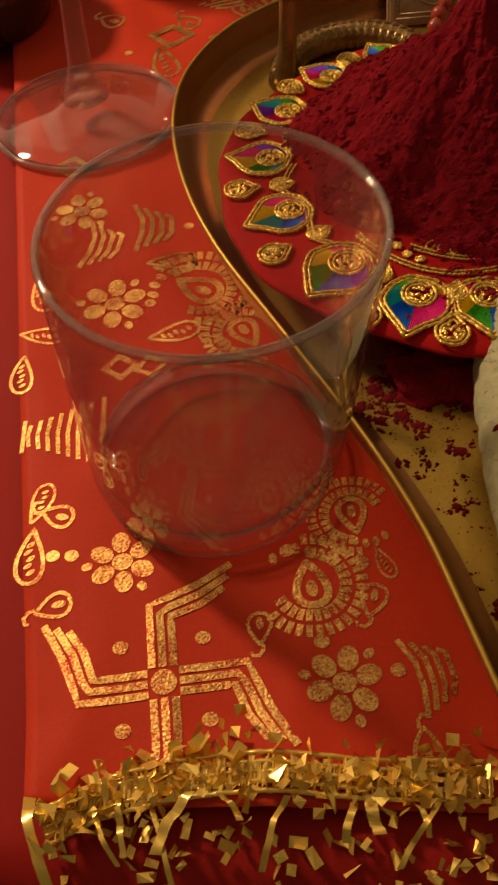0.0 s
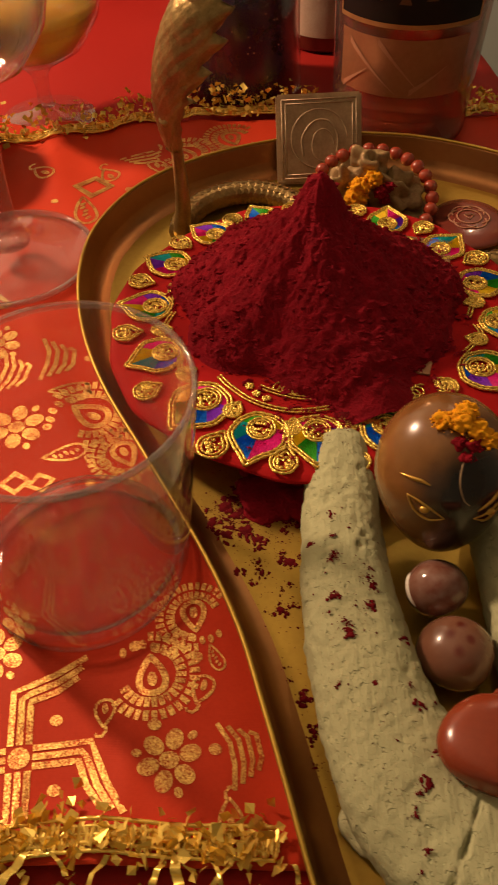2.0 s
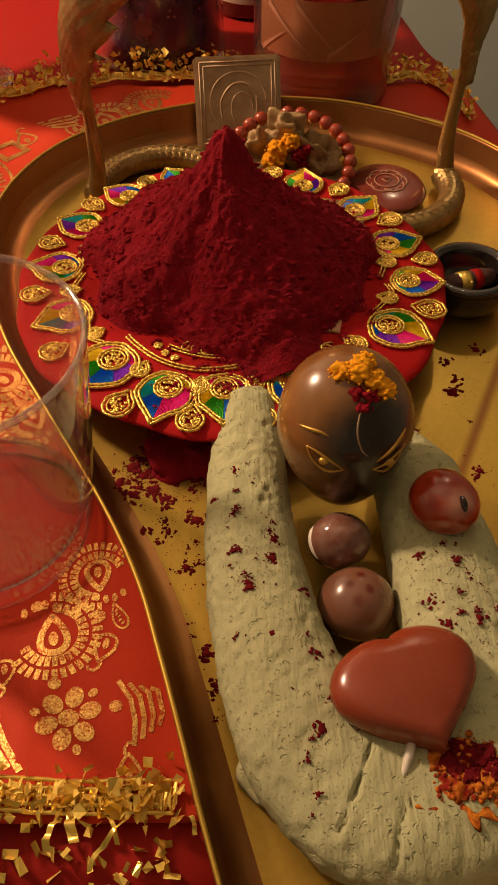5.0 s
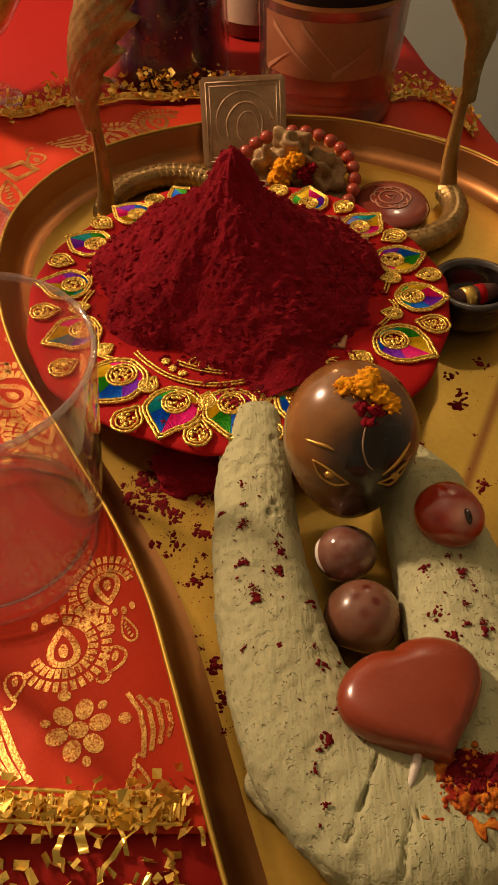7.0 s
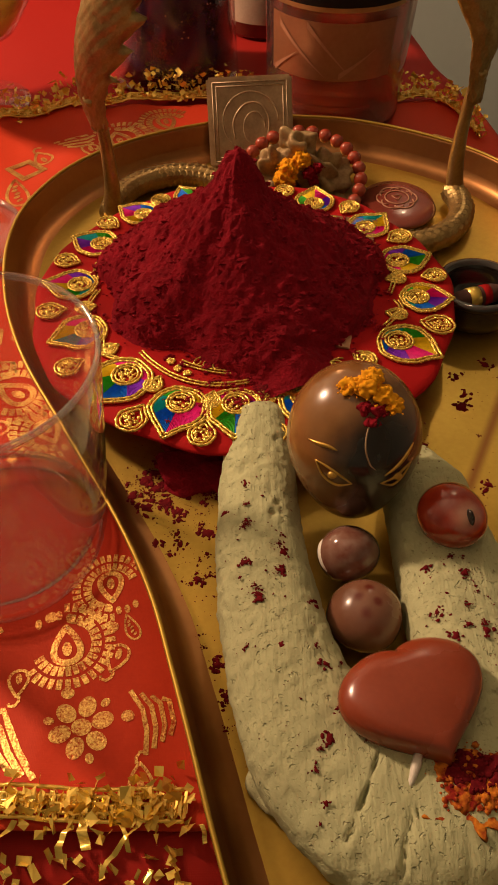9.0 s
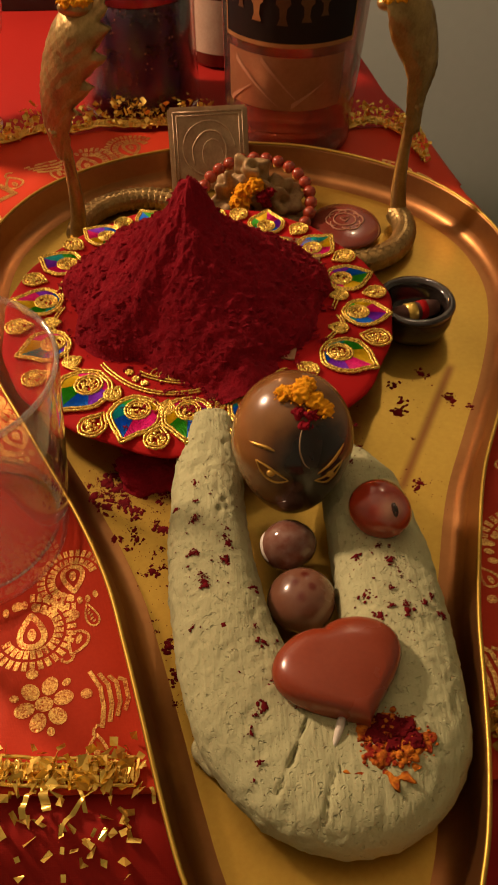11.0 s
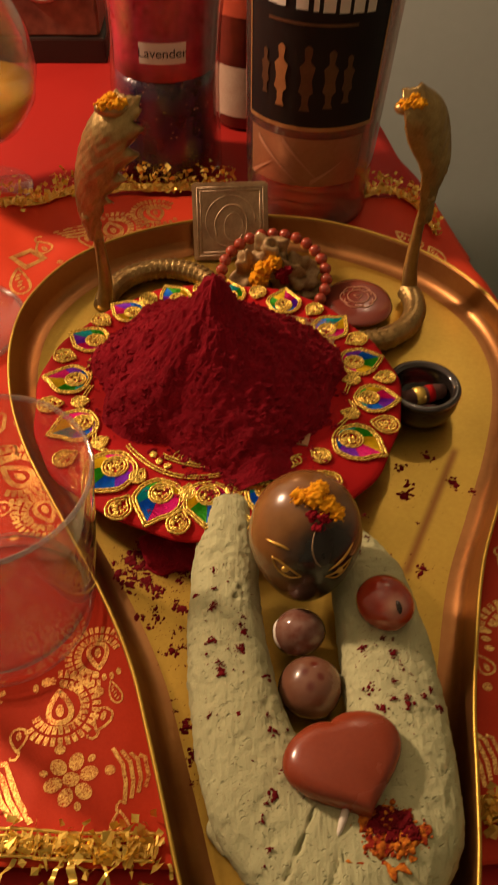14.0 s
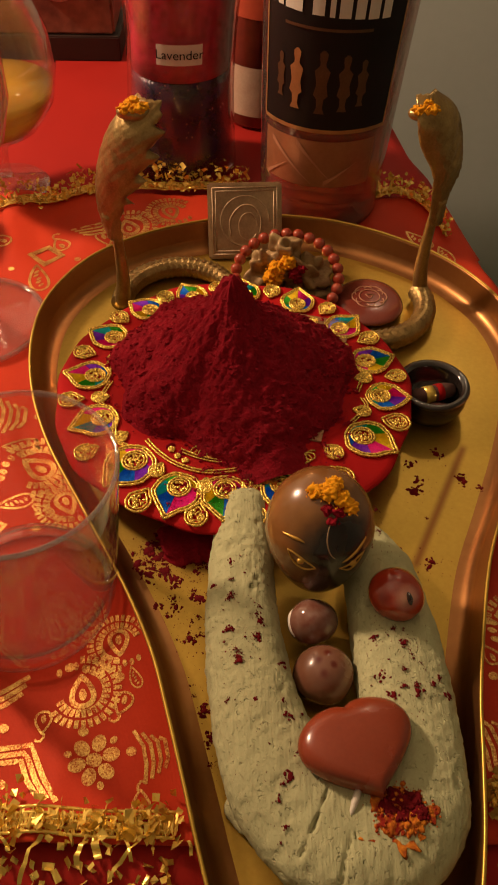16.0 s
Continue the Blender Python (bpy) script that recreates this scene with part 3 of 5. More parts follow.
# ---- tinsel edges ----
def tinsel(name, path, label, count, lift, seed, hang=()):
    """A gold tinsel edge: a netted band with loose squares of foil and hanging strips."""
    rnd = random.Random(seed)
    root = thing(name, 0, 0, 0, label, "trim")
    line = glide([(*p, 0) for p in path], 90)
    bm = bmesh.new()
    for lane in range(5):
        o = (lane - 2) * 0.0022
        pts = [(p[0], p[1] + o, cloth_z(p[0], p[1]) + 0.0014 + 0.0007 * rnd.random()) for p in line]
        tube(pts, 0.0007, 5, bm)
    part("band", bm, FOIL, root)
    bm = bmesh.new()
    for k in range(len(line) * 3):
        p = line[rnd.randrange(len(line))]
        x = p[0] + rnd.uniform(-0.001, 0.001)
        z = cloth_z(p[0], p[1]) + 0.0016
        a = [bm.verts.new((x + dx, p[1] + dy, z + rnd.uniform(0, 0.0012))) for dx, dy in [(u + rnd.uniform(-0.0004, 0.0004), v * rnd.uniform(0.3, 1.0)) for u, v in ((-0.0004, -0.0048), (0.0004, -0.0048), (0.0007, 0.0046), (-0.0002, 0.0046))]]
        bm.faces.new(a)
    part("netting", bm, FOIL, root, smooth=False)
    bm = bmesh.new()
    for k in range(count):
        p = line[rnd.randrange(len(line))]
        c = Vector((p[0] + rnd.gauss(0, 0.0015), p[1] + rnd.gauss(0, 0.0045), cloth_z(p[0], p[1]) + 0.002 + lift * rnd.random() ** 1.5))
        e = Euler((rnd.uniform(-1.3, 1.3), rnd.uniform(-1.3, 1.3), rnd.uniform(0, 6.3))).to_matrix()
        w, h, f = rnd.uniform(0.0006, 0.0017), rnd.uniform(0.0009, 0.0026), rnd.uniform(-0.001, 0.001)
        q = [bm.verts.new(c + e @ Vector(v)) for v in ((-w, -h, 0), (w, -h, f), (w, h, 0), (-w, h, f))]
        bm.faces.new(q[:3]), bm.faces.new((q[0], q[2], q[3]))
    tagged(part("foil_squares", bm, FOIL, root, smooth=False), kind="stuff")
    for x, y, length, turn in hang:
        bm = bmesh.new()
        w, n, rows = rnd.uniform(0.0006, 0.0015), 8, []
        for i in range(n + 1):
            u = i / n
            px = x + math.sin(radians(turn)) * length * u + 0.0005 * math.sin(5 * u + x * 300)
            py = y - math.cos(radians(turn)) * length * u
            pz = cloth_z(x, y) - front_drop(x, py) + 0.002 + 0.002 * math.sin(3.1 * u) + 0.0012 * math.sin(14 * u + x * 900)
            rows.append((bm.verts.new((px - w, py, pz)), bm.verts.new((px + w, py, pz + 0.0012 * math.sin(9 * u + x * 400)))))
        for a, b in zip(rows, rows[1:]):
            bm.faces.new((a[0], a[1], b[1], b[0]))
        part("hanging_strip", bm, FOIL, root)
    if hang:
        bm = bmesh.new()
        for k in range(len(hang) * 15):
            x, y = rnd.uniform(line[0][0], line[-1][0]), 0.070 - 0.045 * rnd.random() ** 1.3
            c = Vector((x, y, -0.003 - front_drop(x, y) + 0.003 * rnd.random()))
            e = Euler((rnd.uniform(-0.3, 1.2), rnd.uniform(-0.7, 0.7), rnd.uniform(0, 6.3))).to_matrix()
            w, h, f = rnd.uniform(0.0006, 0.0014), rnd.uniform(0.0008, 0.0024), rnd.uniform(-0.0008, 0.0008)
            q = [bm.verts.new(c + e @ Vector(v)) for v in ((-w, -h, 0), (w, -h, f), (w, h, 0), (-w, h, f))]
            bm.faces.new(q[:3]), bm.faces.new((q[0], q[2], q[3]))
        tagged(part("fallen_foil", bm, FOIL, root, smooth=False), kind="stuff")
    return root


rnd = random.Random(5)
near = [(-0.052 + 0.0075 * k + rnd.uniform(-0.002, 0.002), 0.077 - 0.002 * rnd.random(), 0.006 + 0.020 * rnd.random() ** 1.6, rnd.uniform(-38, 38)) for k in range(16) if rnd.random() < 0.72]
tinsel("tinsel_trim", [(-0.046, 0.069), (-0.030, 0.077), (0.0, 0.0815), (0.03, 0.0805), (0.057, 0.0805)],
       "gold tinsel edging with foil squares along the near cloth hem", 300, 0.0035, 1, near)
far_right = [(0.185 + 0.01 * k, 0.088, rnd.uniform(0.008, 0.016), rnd.uniform(-30, 30)) for k in range(8)]
tinsel("tinsel_trim", [(0.173, 0.0915), (0.19, 0.093), (0.22, 0.093), (0.262, 0.094)], "gold tinsel edging beside the brass tray", 150, 0.0035, 2, far_right)
tinsel("tinsel_trim", [(-0.125, 0.486), (-0.066, 0.498), (-0.02, 0.512), (0.03, 0.520), (0.085, 0.522)],
       "gold tinsel edging along the back hem, its foil standing up", 480, 0.015, 3)
tinsel("tinsel_trim", [(0.165, 0.506), (0.19, 0.518), (0.207, 0.506), (0.2145, 0.487), (0.2195, 0.465)],
       "gold tinsel edging round the back corner of the cloth", 190, 0.013, 4)

# ---- brass tray ----
RIM_LEFT = ((0.098, 0.457), (0.060, 0.450), (0.020, 0.434), (-0.012, 0.408), (-0.031, 0.372), (-0.0355, 0.335), (-0.029, 0.293), (-0.0145, 0.253),
            (0.009, 0.210), (0.031, 0.170), (0.0445, 0.140), (0.0525, 0.114), (0.0595, 0.089), (0.066, 0.065), (0.074, 0.040), (0.086, 0.018), (0.114, 0.006))
RIM_RIGHT = ((0.098, 0.457), (0.140, 0.450), (0.178, 0.432), (0.210, 0.406), (0.231, 0.372), (0.2385, 0.335), (0.2345, 0.300), (0.2225, 0.262),
             (0.205, 0.220), (0.1905, 0.186), (0.1805, 0.151), (0.1735, 0.121), (0.1695, 0.096), (0.1645, 0.068), (0.157, 0.042), (0.144, 0.018), (0.114, 0.006))
outline = [p[:2] for p in glide(RIM_LEFT, 110)][:-1] + [p[:2] for p in glide(RIM_RIGHT, 110)][:0:-1]
NO = len(outline)
inward = []
for i in range(NO):
    d = np.array(outline[(i + 1) % NO]) - np.array(outline[i - 1])
    d = d / np.linalg.norm(d)
    inward.append(np.array((-d[1], d[0])))


def ring_at(bm, inset, z):
    return [bm.verts.new((*(np.array(outline[i]) + inward[i] * inset), z)) for i in range(NO)]


def skirt(bm, rings):
    for a, b in zip(rings, rings[1:]):
        for i in range(NO):
            bm.faces.new((a[i], a[(i + 1) % NO], b[(i + 1) % NO], b[i]))


tray = thing("puja_tray", 0, 0, 0.0016, "pear-shaped brass tray with upright sides, powder spilled on it", "tray")
bm = bmesh.new()
rings = [ring_at(bm, i, z) for i, z in ((0.0012, 0.0185), (0.0016, 0.017), (0.0030, 0.011), (0.0040, 0.0075))]
skirt(bm, rings)
outer = [ring_at(bm, i, z) for i, z in ((0.0012, 0.0185), (0.0, 0.0183), (0.0003, 0.0168), (0.003, 0.008), (0.006, 0.0))]
skirt(bm, outer)
bmesh.ops.remove_doubles(bm, verts=bm.verts, dist=0.00002)
part("side", bm, BRASS_WALL, tray, "brown brass side")
bm = bmesh.new()
skirt(bm, [ring_at(bm, i, z) for i, z in ((0.0040, 0.0075), (0.0052, 0.0045), (0.0072, 0.0026), (0.0098, 0.0014), (0.0130, 0.0008))])
part("curved_edge", bm, BRASS_WALL, tray, "brown brass curve between side and floor")
bm = bmesh.new()
bm.faces.new(ring_at(bm, 0.0125, 0.0009))
bm.faces.new(ring_at(bm, 0.0058, 0.0))
part("floor_plate", bm, BRASS, tray, smooth=False)
bm = bmesh.new()
pts = [Vector((*(np.array(outline[i]) + inward[i] * 0.0008), 0.0187)) for i in range(NO)]
tube(pts + [pts[0]], 0.0008, 8, bm)
part("rolled_edge", bm, BRASS, tray, "bright rubbed brass edge")
TRAY = 0.0026

# ---- red mat and heap ----
MX, MY, MR, MT = 0.077, 0.288, 0.0915, 0.0225
mat_thing = thing("embroidered_mat", MX, MY, TRAY, "round padded red mat embroidered with gold cord and coloured silk", "mat")
body = lathe([(0, 0), (0.050, 0), (0.058, 0.003), (0.072, 0.0135), (MR - 0.006, 0.0172), (MR - 0.001, 0.0180), (MR, 0.0190), (MR - 0.001, 0.0200), (MR - 0.004, 0.0208), (MR - 0.02, 0.0210), (0.06, 0.0212), (0, 0.0212)], 120)
for v in body.verts:
    r = math.hypot(v.co.x, v.co.y)
    if r > 0.03:
        a = math.atan2(v.co.y, v.co.x)
        k = 1 + 0.010 * math.sin(7 * a + 0.7) * (r / MR) ** 3 + 0.006 * math.sin(17 * a)
        v.co.x, v.co.y = v.co.x * k, v.co.y * k
    v.co.z += 0.0006 * noise.noise(v.co * 40) if v.co.z > 0.0195 else 0
part("pad", body, MAT_RED, mat_thing)
MZ = 0.0216
STITCH = ("pink", "violet", "blue", "teal", "green", "yellow", "pink")


def on_mat(name, angle, r, tip):
    """A motif's own frame on the mat, its y axis along tip."""
    root = new(name)
    root.parent = mat_thing
    root.matrix_basis = pose(r * math.cos(radians(angle)), r * math.sin(radians(angle)), MZ, 0, 0, tip - 90)
    return root


def cord(name, pts, w, root, closed=True):
    """A twisted gold cord: its thickness swells and thins along the line."""
    pts = list(pts) + ([pts[0]] if closed else [])
    return part(name, tube(pts, [w * (1 + 0.22 * math.sin(2.1 * i)) for i in range(len(pts))], 6), GOLD_CORD, root)


def drop_line(radius, k, n=72):
    """A round outline that runs to a right-angled corner at +y, as a couched thread lies."""
    out = []
    for i in range(n):
        a = 2 * math.pi * i / n
        d = abs((a + math.pi) % (2 * math.pi) - math.pi)
        r = radius * (1 / math.cos(math.pi / 4 - d) if d < math.pi / 4 else 1.0)
        r *= 1 + 0.018 * math.sin(5 * a + k) + 0.012 * math.sin(9 * a + 2 * k)
        out.append((r * math.sin(a), r * math.cos(a)))
    return out


def gold_filling(root, cx, cy, rx, ry, seed):
    """Small gold sequin beads stitched close together inside a loop."""
    rnd = random.Random(seed)
    bm = bmesh.new()
    for k in range(44):
        a, q = rnd.uniform(0, 6.283), math.sqrt(rnd.random())
        s = rnd.uniform(0.00045, 0.0008)
        blob((cx + q * rx * math.cos(a), cy + q * ry * math.sin(a), 0.0003), (s, s * rnd.uniform(0.6, 1.2), 0.0005), 0.4, 900, k, 1, bm)
    tagged(part("bead_filling", bm, GOLD_CORD, root, smooth=False), kind="stuff")


def eye_motif(angle, r, tip, size, first, seed):
    """A peacock eye: doubled gold outline, a fan of coloured satin stitch, a gold loop filled with beads."""
    rnd = random.Random(seed)
    root = on_mat("peacock_eye", angle, r, tip)
    shape = drop_line(size, seed)
    for o, w in ((1.0, 0.00066), (0.87, 0.00056)):
        cord("cord_outline", [(x * o, y * o, 0.0003) for x, y in shape], w, root)
    n, cy = len(shape), -0.26 * size
    cuts = [0, 11, 24, 36, 48, 61, 72]
    for k in range(6):
        bm = bmesh.new()
        inner, rim = [], []
        for i in range(3 * cuts[k], 3 * cuts[k + 1] + 1):
            u, v, f = shape[(i // 3) % n], shape[(i // 3 + 1) % n], (i % 3) / 3
            x, y = u[0] + (v[0] - u[0]) * f, u[1] + (v[1] - u[1]) * f
            d = math.hypot(x, y - cy)
            c = 0.50 * size / d
            z = 0.0003 + 0.0003 * (i % 2)
            rim.append(bm.verts.new((x * 0.82, y * 0.82, z)))
            inner.append(bm.verts.new((x * c, cy + (y - cy) * c, z + 0.0002)))
        for i in range(len(rim) - 1):
            bm.faces.new((rim[i], rim[i + 1], inner[i + 1], inner[i]))
        part("satin_stitch", bm, SILK[STITCH[(first + k) % 7]], root, smooth=False)
    for q, w in ((0.50, 0.00060), (0.38, 0.00050)):
        cord("inner_cord", [(q * size * 0.94 * math.cos(2 * math.pi * i / 32), cy + q * size * math.sin(2 * math.pi * i / 32), 0.0006) for i in range(32)], w, root)
    gold_filling(root, 0, cy, 0.30 * size, 0.32 * size, seed)


def coil_motif(angle, r, size, seed):
    root = on_mat("gold_coil", angle, r, angle)
    for q, w in ((1.0, 0.00060), (0.72, 0.00050)):
        line = drop_line(0.42 * size * q, seed + 1, 30)
        cord("cord_outline", [(x, -y * 1.05, 0.0003) for x, y in line], w, root)
    gold_filling(root, 0, 0, 0.25 * size, 0.27 * size, seed + 50)


for k, (a, r, tip, size, first) in enumerate(((228, 0.0722, 231, 0.0122, 4), (250, 0.0745, 252, 0.0112, 2), (267, 0.0715, 268, 0.0108, 4), (289, 0.0725, 292, 0.0108, 1),
                                              (331, 0.0748, 327, 0.0114, 0), (355, 0.0775, 356, 0.0096, 1), (16, 0.0752, 18, 0.0100, 4), (39, 0.0768, 46, 0.0096, 5),
                                              (63, 0.0790, 84, 0.0094, 0), (86, 0.0790, 96, 0.0090, 3), (108, 0.0800, 122, 0.0086, 4), (128, 0.0800, 150, 0.0090, 1),
                                              (150, 0.0780, 156, 0.0098, 3), (174, 0.0748, 172, 0.0102, 0), (200, 0.0715, 206, 0.0104, 5))):
    eye_motif(a, r, tip, size, first, k)
for k, (a, r, size) in enumerate(((240.5, 0.0868, 0.0135), (259, 0.0855, 0.0120), (277, 0.0840, 0.0115), (310, 0.0790, 0.0130), (343, 0.0850, 0.0135), (6, 0.0855, 0.0105), (28, 0.0835, 0.0120),
                                  (51, 0.0835, 0.0110), (75, 0.0835, 0.0110), (97, 0.0840, 0.0110), (118, 0.0845, 0.0110), (139, 0.0850, 0.0115), (162, 0.0845, 0.0115), (187, 0.0835, 0.0120),
                                  (213, 0.0840, 0.0115), (317, 0.0660, 0.0100))):
    coil_motif(a, r, size, k)

for k, a in enumerate((345, 6, 28, 51, 75, 97, 118, 139, 162, 187, 213, 238, 259, 277)):
    coil_motif(a, 0.0672 + 0.0014 * math.sin(2.3 * k), 0.0084, k + 20)


def mat_curve(rows, w, name="cord_stem"):
    """A gold cord couched on the mat through (angle, radius) rows."""
    pts = [(r * math.cos(radians(a)), r * math.sin(radians(a)), MZ + 0.0003) for a, r in glide(rows, 60)]
    cord(name, pts, w, mat_thing, False)


for d in (0.0, 0.0016):
    mat_curve(((222, 0.0570 - d), (232, 0.0585 - d), (243, 0.0600 - d), (256, 0.0600 - d), (272, 0.0570 - d)), 0.00048)
    mat_curve(((240, 0.0515 - d), (252, 0.0520 - d), (264, 0.0520 - d), (276, 0.0500 - d)), 0.00044)
    for a in (345, 6, 28, 50, 74, 96, 118, 139, 162, 186, 211):
        mat_curve(((a - 9, 0.0640 - d), (a - 3, 0.0665 - d), (a + 3, 0.0690 - d), (a + 8, 0.0665 - d)), 0.00046)
for a0, a1, q in ((246, 274, 0.0475), (296, 309, 0.0600)):
    pts = []
    for i in range(150):
        t, w = radians(a0 + (a1 - a0) * i / 149), i * 0.2513
        pts.append(((q + 0.0026 * math.sin(w)) * math.cos(t + 0.045 * math.cos(w)), (q + 0.0026 * math.sin(w)) * math.sin(t + 0.045 * math.cos(w)), MZ + 0.0004))
    cord("looped_cord", pts, 0.00036, mat_thing, False)
for a, r in ((236, 0.0525), (241, 0.0548), (246, 0.0556)):
    root = on_mat("bead_flower", a, r, a)
    gold_filling(root, 0, 0, 0.0014, 0.0014, a)

plate_z = TRAY + 0.0212
cp = thing("copper_sheet", 0.086, 0.306, plate_z, "thin dull copper square half buried under red powder", "plate", turn=-14)
slab("sheet", COPPER, cp, "", -0.046, 0.046, -0.047, 0.047, 0, 0.001, bevel=0.0003)


def heap_height(x, y):
    """The powder's height over the mat at x, y from the heap's middle."""
    px, py = x - 0.001, y - 0.004
    a = math.atan2(y, x)
    edge = 0.0605 + 0.0035 * math.sin(3 * a + 0.6) + 0.0025 * math.sin(7 * a) + 0.003 * noise.noise(Vector((math.cos(a) * 3, math.sin(a) * 3, 1)))
    edge -= 0.0105 * math.exp(-((a + 1.95) / 0.42) ** 2)
    r = math.hypot(x, y) / edge
    d = math.hypot(px, py)
    cone = 0.0545 * max(0.0, 1.075 - math.sqrt(r * r + 0.016)) ** 1.05 * (1.0 - 0.12 * math.sin(math.pi * min(1, r)))
    nub = 0.0090 * math.exp(-(d / 0.0095) ** 4) + 0.001 * math.exp(-((px + 0.004) ** 2 + py * py) / 0.00002)
    q = Vector((x, y, 0))
    rough = 0.0017 * noise.noise(q * 95) + 0.0014 * noise.noise(q * 210) + 0.0012 * noise.noise(q * 430) + 0.0007 * noise.noise(q * 800)
    lumps = 0.0030 * max(0.0, noise.noise(q * 150 + Vector((5, 2, 1))) - 0.12)
    tongue = 0.011 * math.exp(-((x - 0.021) / 0.012) ** 2 - ((y + 0.060) / 0.016) ** 2)
    return cone + nub + tongue + (rough + lumps) * min(1.0, max(0.0, (1.12 - r) * 6 + tongue * 90)) - (0.0022 if r > 1.0 else 0)


bm = bmesh.new()
rings = [[bm.verts.new((0, 0, heap_height(0, 0)))]]
for j in range(1, 131):
    r = 0.076 * (j / 130) ** 0.9
    rings.append([bm.verts.new((r * math.cos(t), r * math.sin(t), heap_height(r * math.cos(t), r * math.sin(t)))) for t in [2 * math.pi * i / 340 for i in range(340)]])
for j, (a, b) in enumerate(zip(rings, rings[1:])):
    for i in range(340):
        if j == 0:
            bm.faces.new((a[0], b[i], b[(i + 1) % 340]))
        else:
            bm.faces.new((a[i], b[i], b[(i + 1) % 340], a[(i + 1) % 340]))
heap = thing("powder_heap", 0.0755, 0.297, plate_z + 0.0008, "cone-shaped heap of dark red vermilion powder on the mat", "powder")
part("powder", bm, KUMKUM, heap)
rnd = random.Random(11)
bm = bmesh.new()
for k in range(2200):
    a, r = rnd.uniform(0, 6.283), 0.062 * math.sqrt(rnd.random())
    if rnd.random() < 0.4:
        r = rnd.uniform(0.045, 0.066)
    x, y, s = r * math.cos(a), r * math.sin(a), 0.0004 + 0.0014 * rnd.random() ** 3
    if heap_height(x, y) < 0.0005 and rnd.random() < 0.75:
        continue
    blob((x, y, max(0.0, heap_height(x, y)) - s * 0.1), (s * rnd.uniform(0.8, 1.5), s * rnd.uniform(0.6, 1), s * 0.6), 1.3, 900, k * 0.37, 1, bm)
tagged(part("crumbled_powder", bm, KUMKUM, heap, smooth=False), kind="stuff")


def in_tray(x, y):
    """Whether a place lies inside the tray's outline."""
    odd = False
    for (xa, ya), (xb, yb) in zip(outline, outline[1:] + outline[:1]):
        if (ya > y) != (yb > y) and x < xa + (xb - xa) * (y - ya) / (yb - ya):
            odd = not odd
    return odd


def flake(bm, rnd, x, y, z_of, s, n=15):
    """A flat ragged crumb of pressed powder lying on a surface."""
    turn, long = rnd.uniform(0, 6.28), rnd.uniform(0.5, 0.95)
    rim, edge = [], []
    for i in range(n):
        t = 2 * math.pi * i / n
        r = s * rnd.uniform(0.45, 1.15)
        u, v = r * math.cos(t), r * long * math.sin(t)
        px, py = x + u * math.cos(turn) - v * math.sin(turn), y + u * math.sin(turn) + v * math.cos(turn)
        rim.append(bm.verts.new((px, py, z_of(px, py) - 0.00005)))
        qx, qy = x + (px - x) * 0.72, y + (py - y) * 0.72
        edge.append(bm.verts.new((qx, qy, z_of(qx, qy) + min(0.0003, 0.22 * s) * rnd.uniform(0.5, 1.2))))
    for i in range(n):
        j = (i + 1) % n
        bm.faces.new((rim[i], rim[j], edge[j], edge[i]))
    bm.faces.new(edge)


def spill(name, label, spots, mat, z_of, seed, low=0.0004, high=0.0016, on=lambda x, y: True):
    """Flakes of powder scattered round spots of (x, y, spread, count)."""
    rnd = random.Random(seed)
    bm = bmesh.new()
    for x, y, spread, count in spots:
        for k in range(count):
            px, py = x + rnd.gauss(0, spread), y + rnd.gauss(0, spread)
            if min((px - o[0]) ** 2 + (py - o[1]) ** 2 for o in outline[::4]) < 0.012 ** 2 or not in_tray(px, py) or not on(px, py):
                continue
            s = low + (high - low) * rnd.random() ** 4
            flake(bm, rnd, px, py, z_of, s * 0.8)
            if s > 0.001:
                for j in range(5):
                    a = rnd.uniform(0, 6.28)
                    qx, qy = px + s * 0.9 * math.cos(a), py + s * 0.9 * math.sin(a)
                    if on(qx, qy):
                        flake(bm, rnd, qx, qy, z_of, s * rnd.uniform(0.2, 0.5), 9)
            for j in range(3):
                qx, qy = px + rnd.gauss(0, spread * 0.9), py + rnd.gauss(0, spread * 0.9)
                if in_tray(qx, qy) and in_tray(qx - 0.008, qy) and on(qx, qy):
                    flake(bm, rnd, qx, qy, z_of, rnd.uniform(0.00010, 0.00034), 6)
    ob = tagged(part(name, bm, mat), label, "powder", kind="stuff")
    return ob


spill("spilled_powder", "dark red powder flakes spilled on the brass tray",
      [(0.046, 0.196, 0.008, 80), (0.036, 0.197, 0.004, 40), (0.052, 0.2, 0.005, 40), (0.064, 0.199, 0.004, 40), (0.055, 0.183, 0.007, 34), (0.057, 0.155, 0.009, 40), (0.066, 0.122, 0.008, 26), (0.070, 0.10, 0.008, 14),
       (0.067, 0.101, 0.0018, 14), (0.069, 0.085, 0.01, 9), (0.062, 0.14, 0.016, 30), (0.165, 0.19, 0.012, 18), (0.172, 0.235, 0.012, 10), (0.005, 0.35, 0.002, 10), (0.18, 0.17, 0.01, 8), (0.2, 0.25, 0.012, 8),
       (-0.012, 0.29, 0.014, 10)],
      CRUMB, lambda x, y: TRAY, 21, 0.0004, 0.0042)
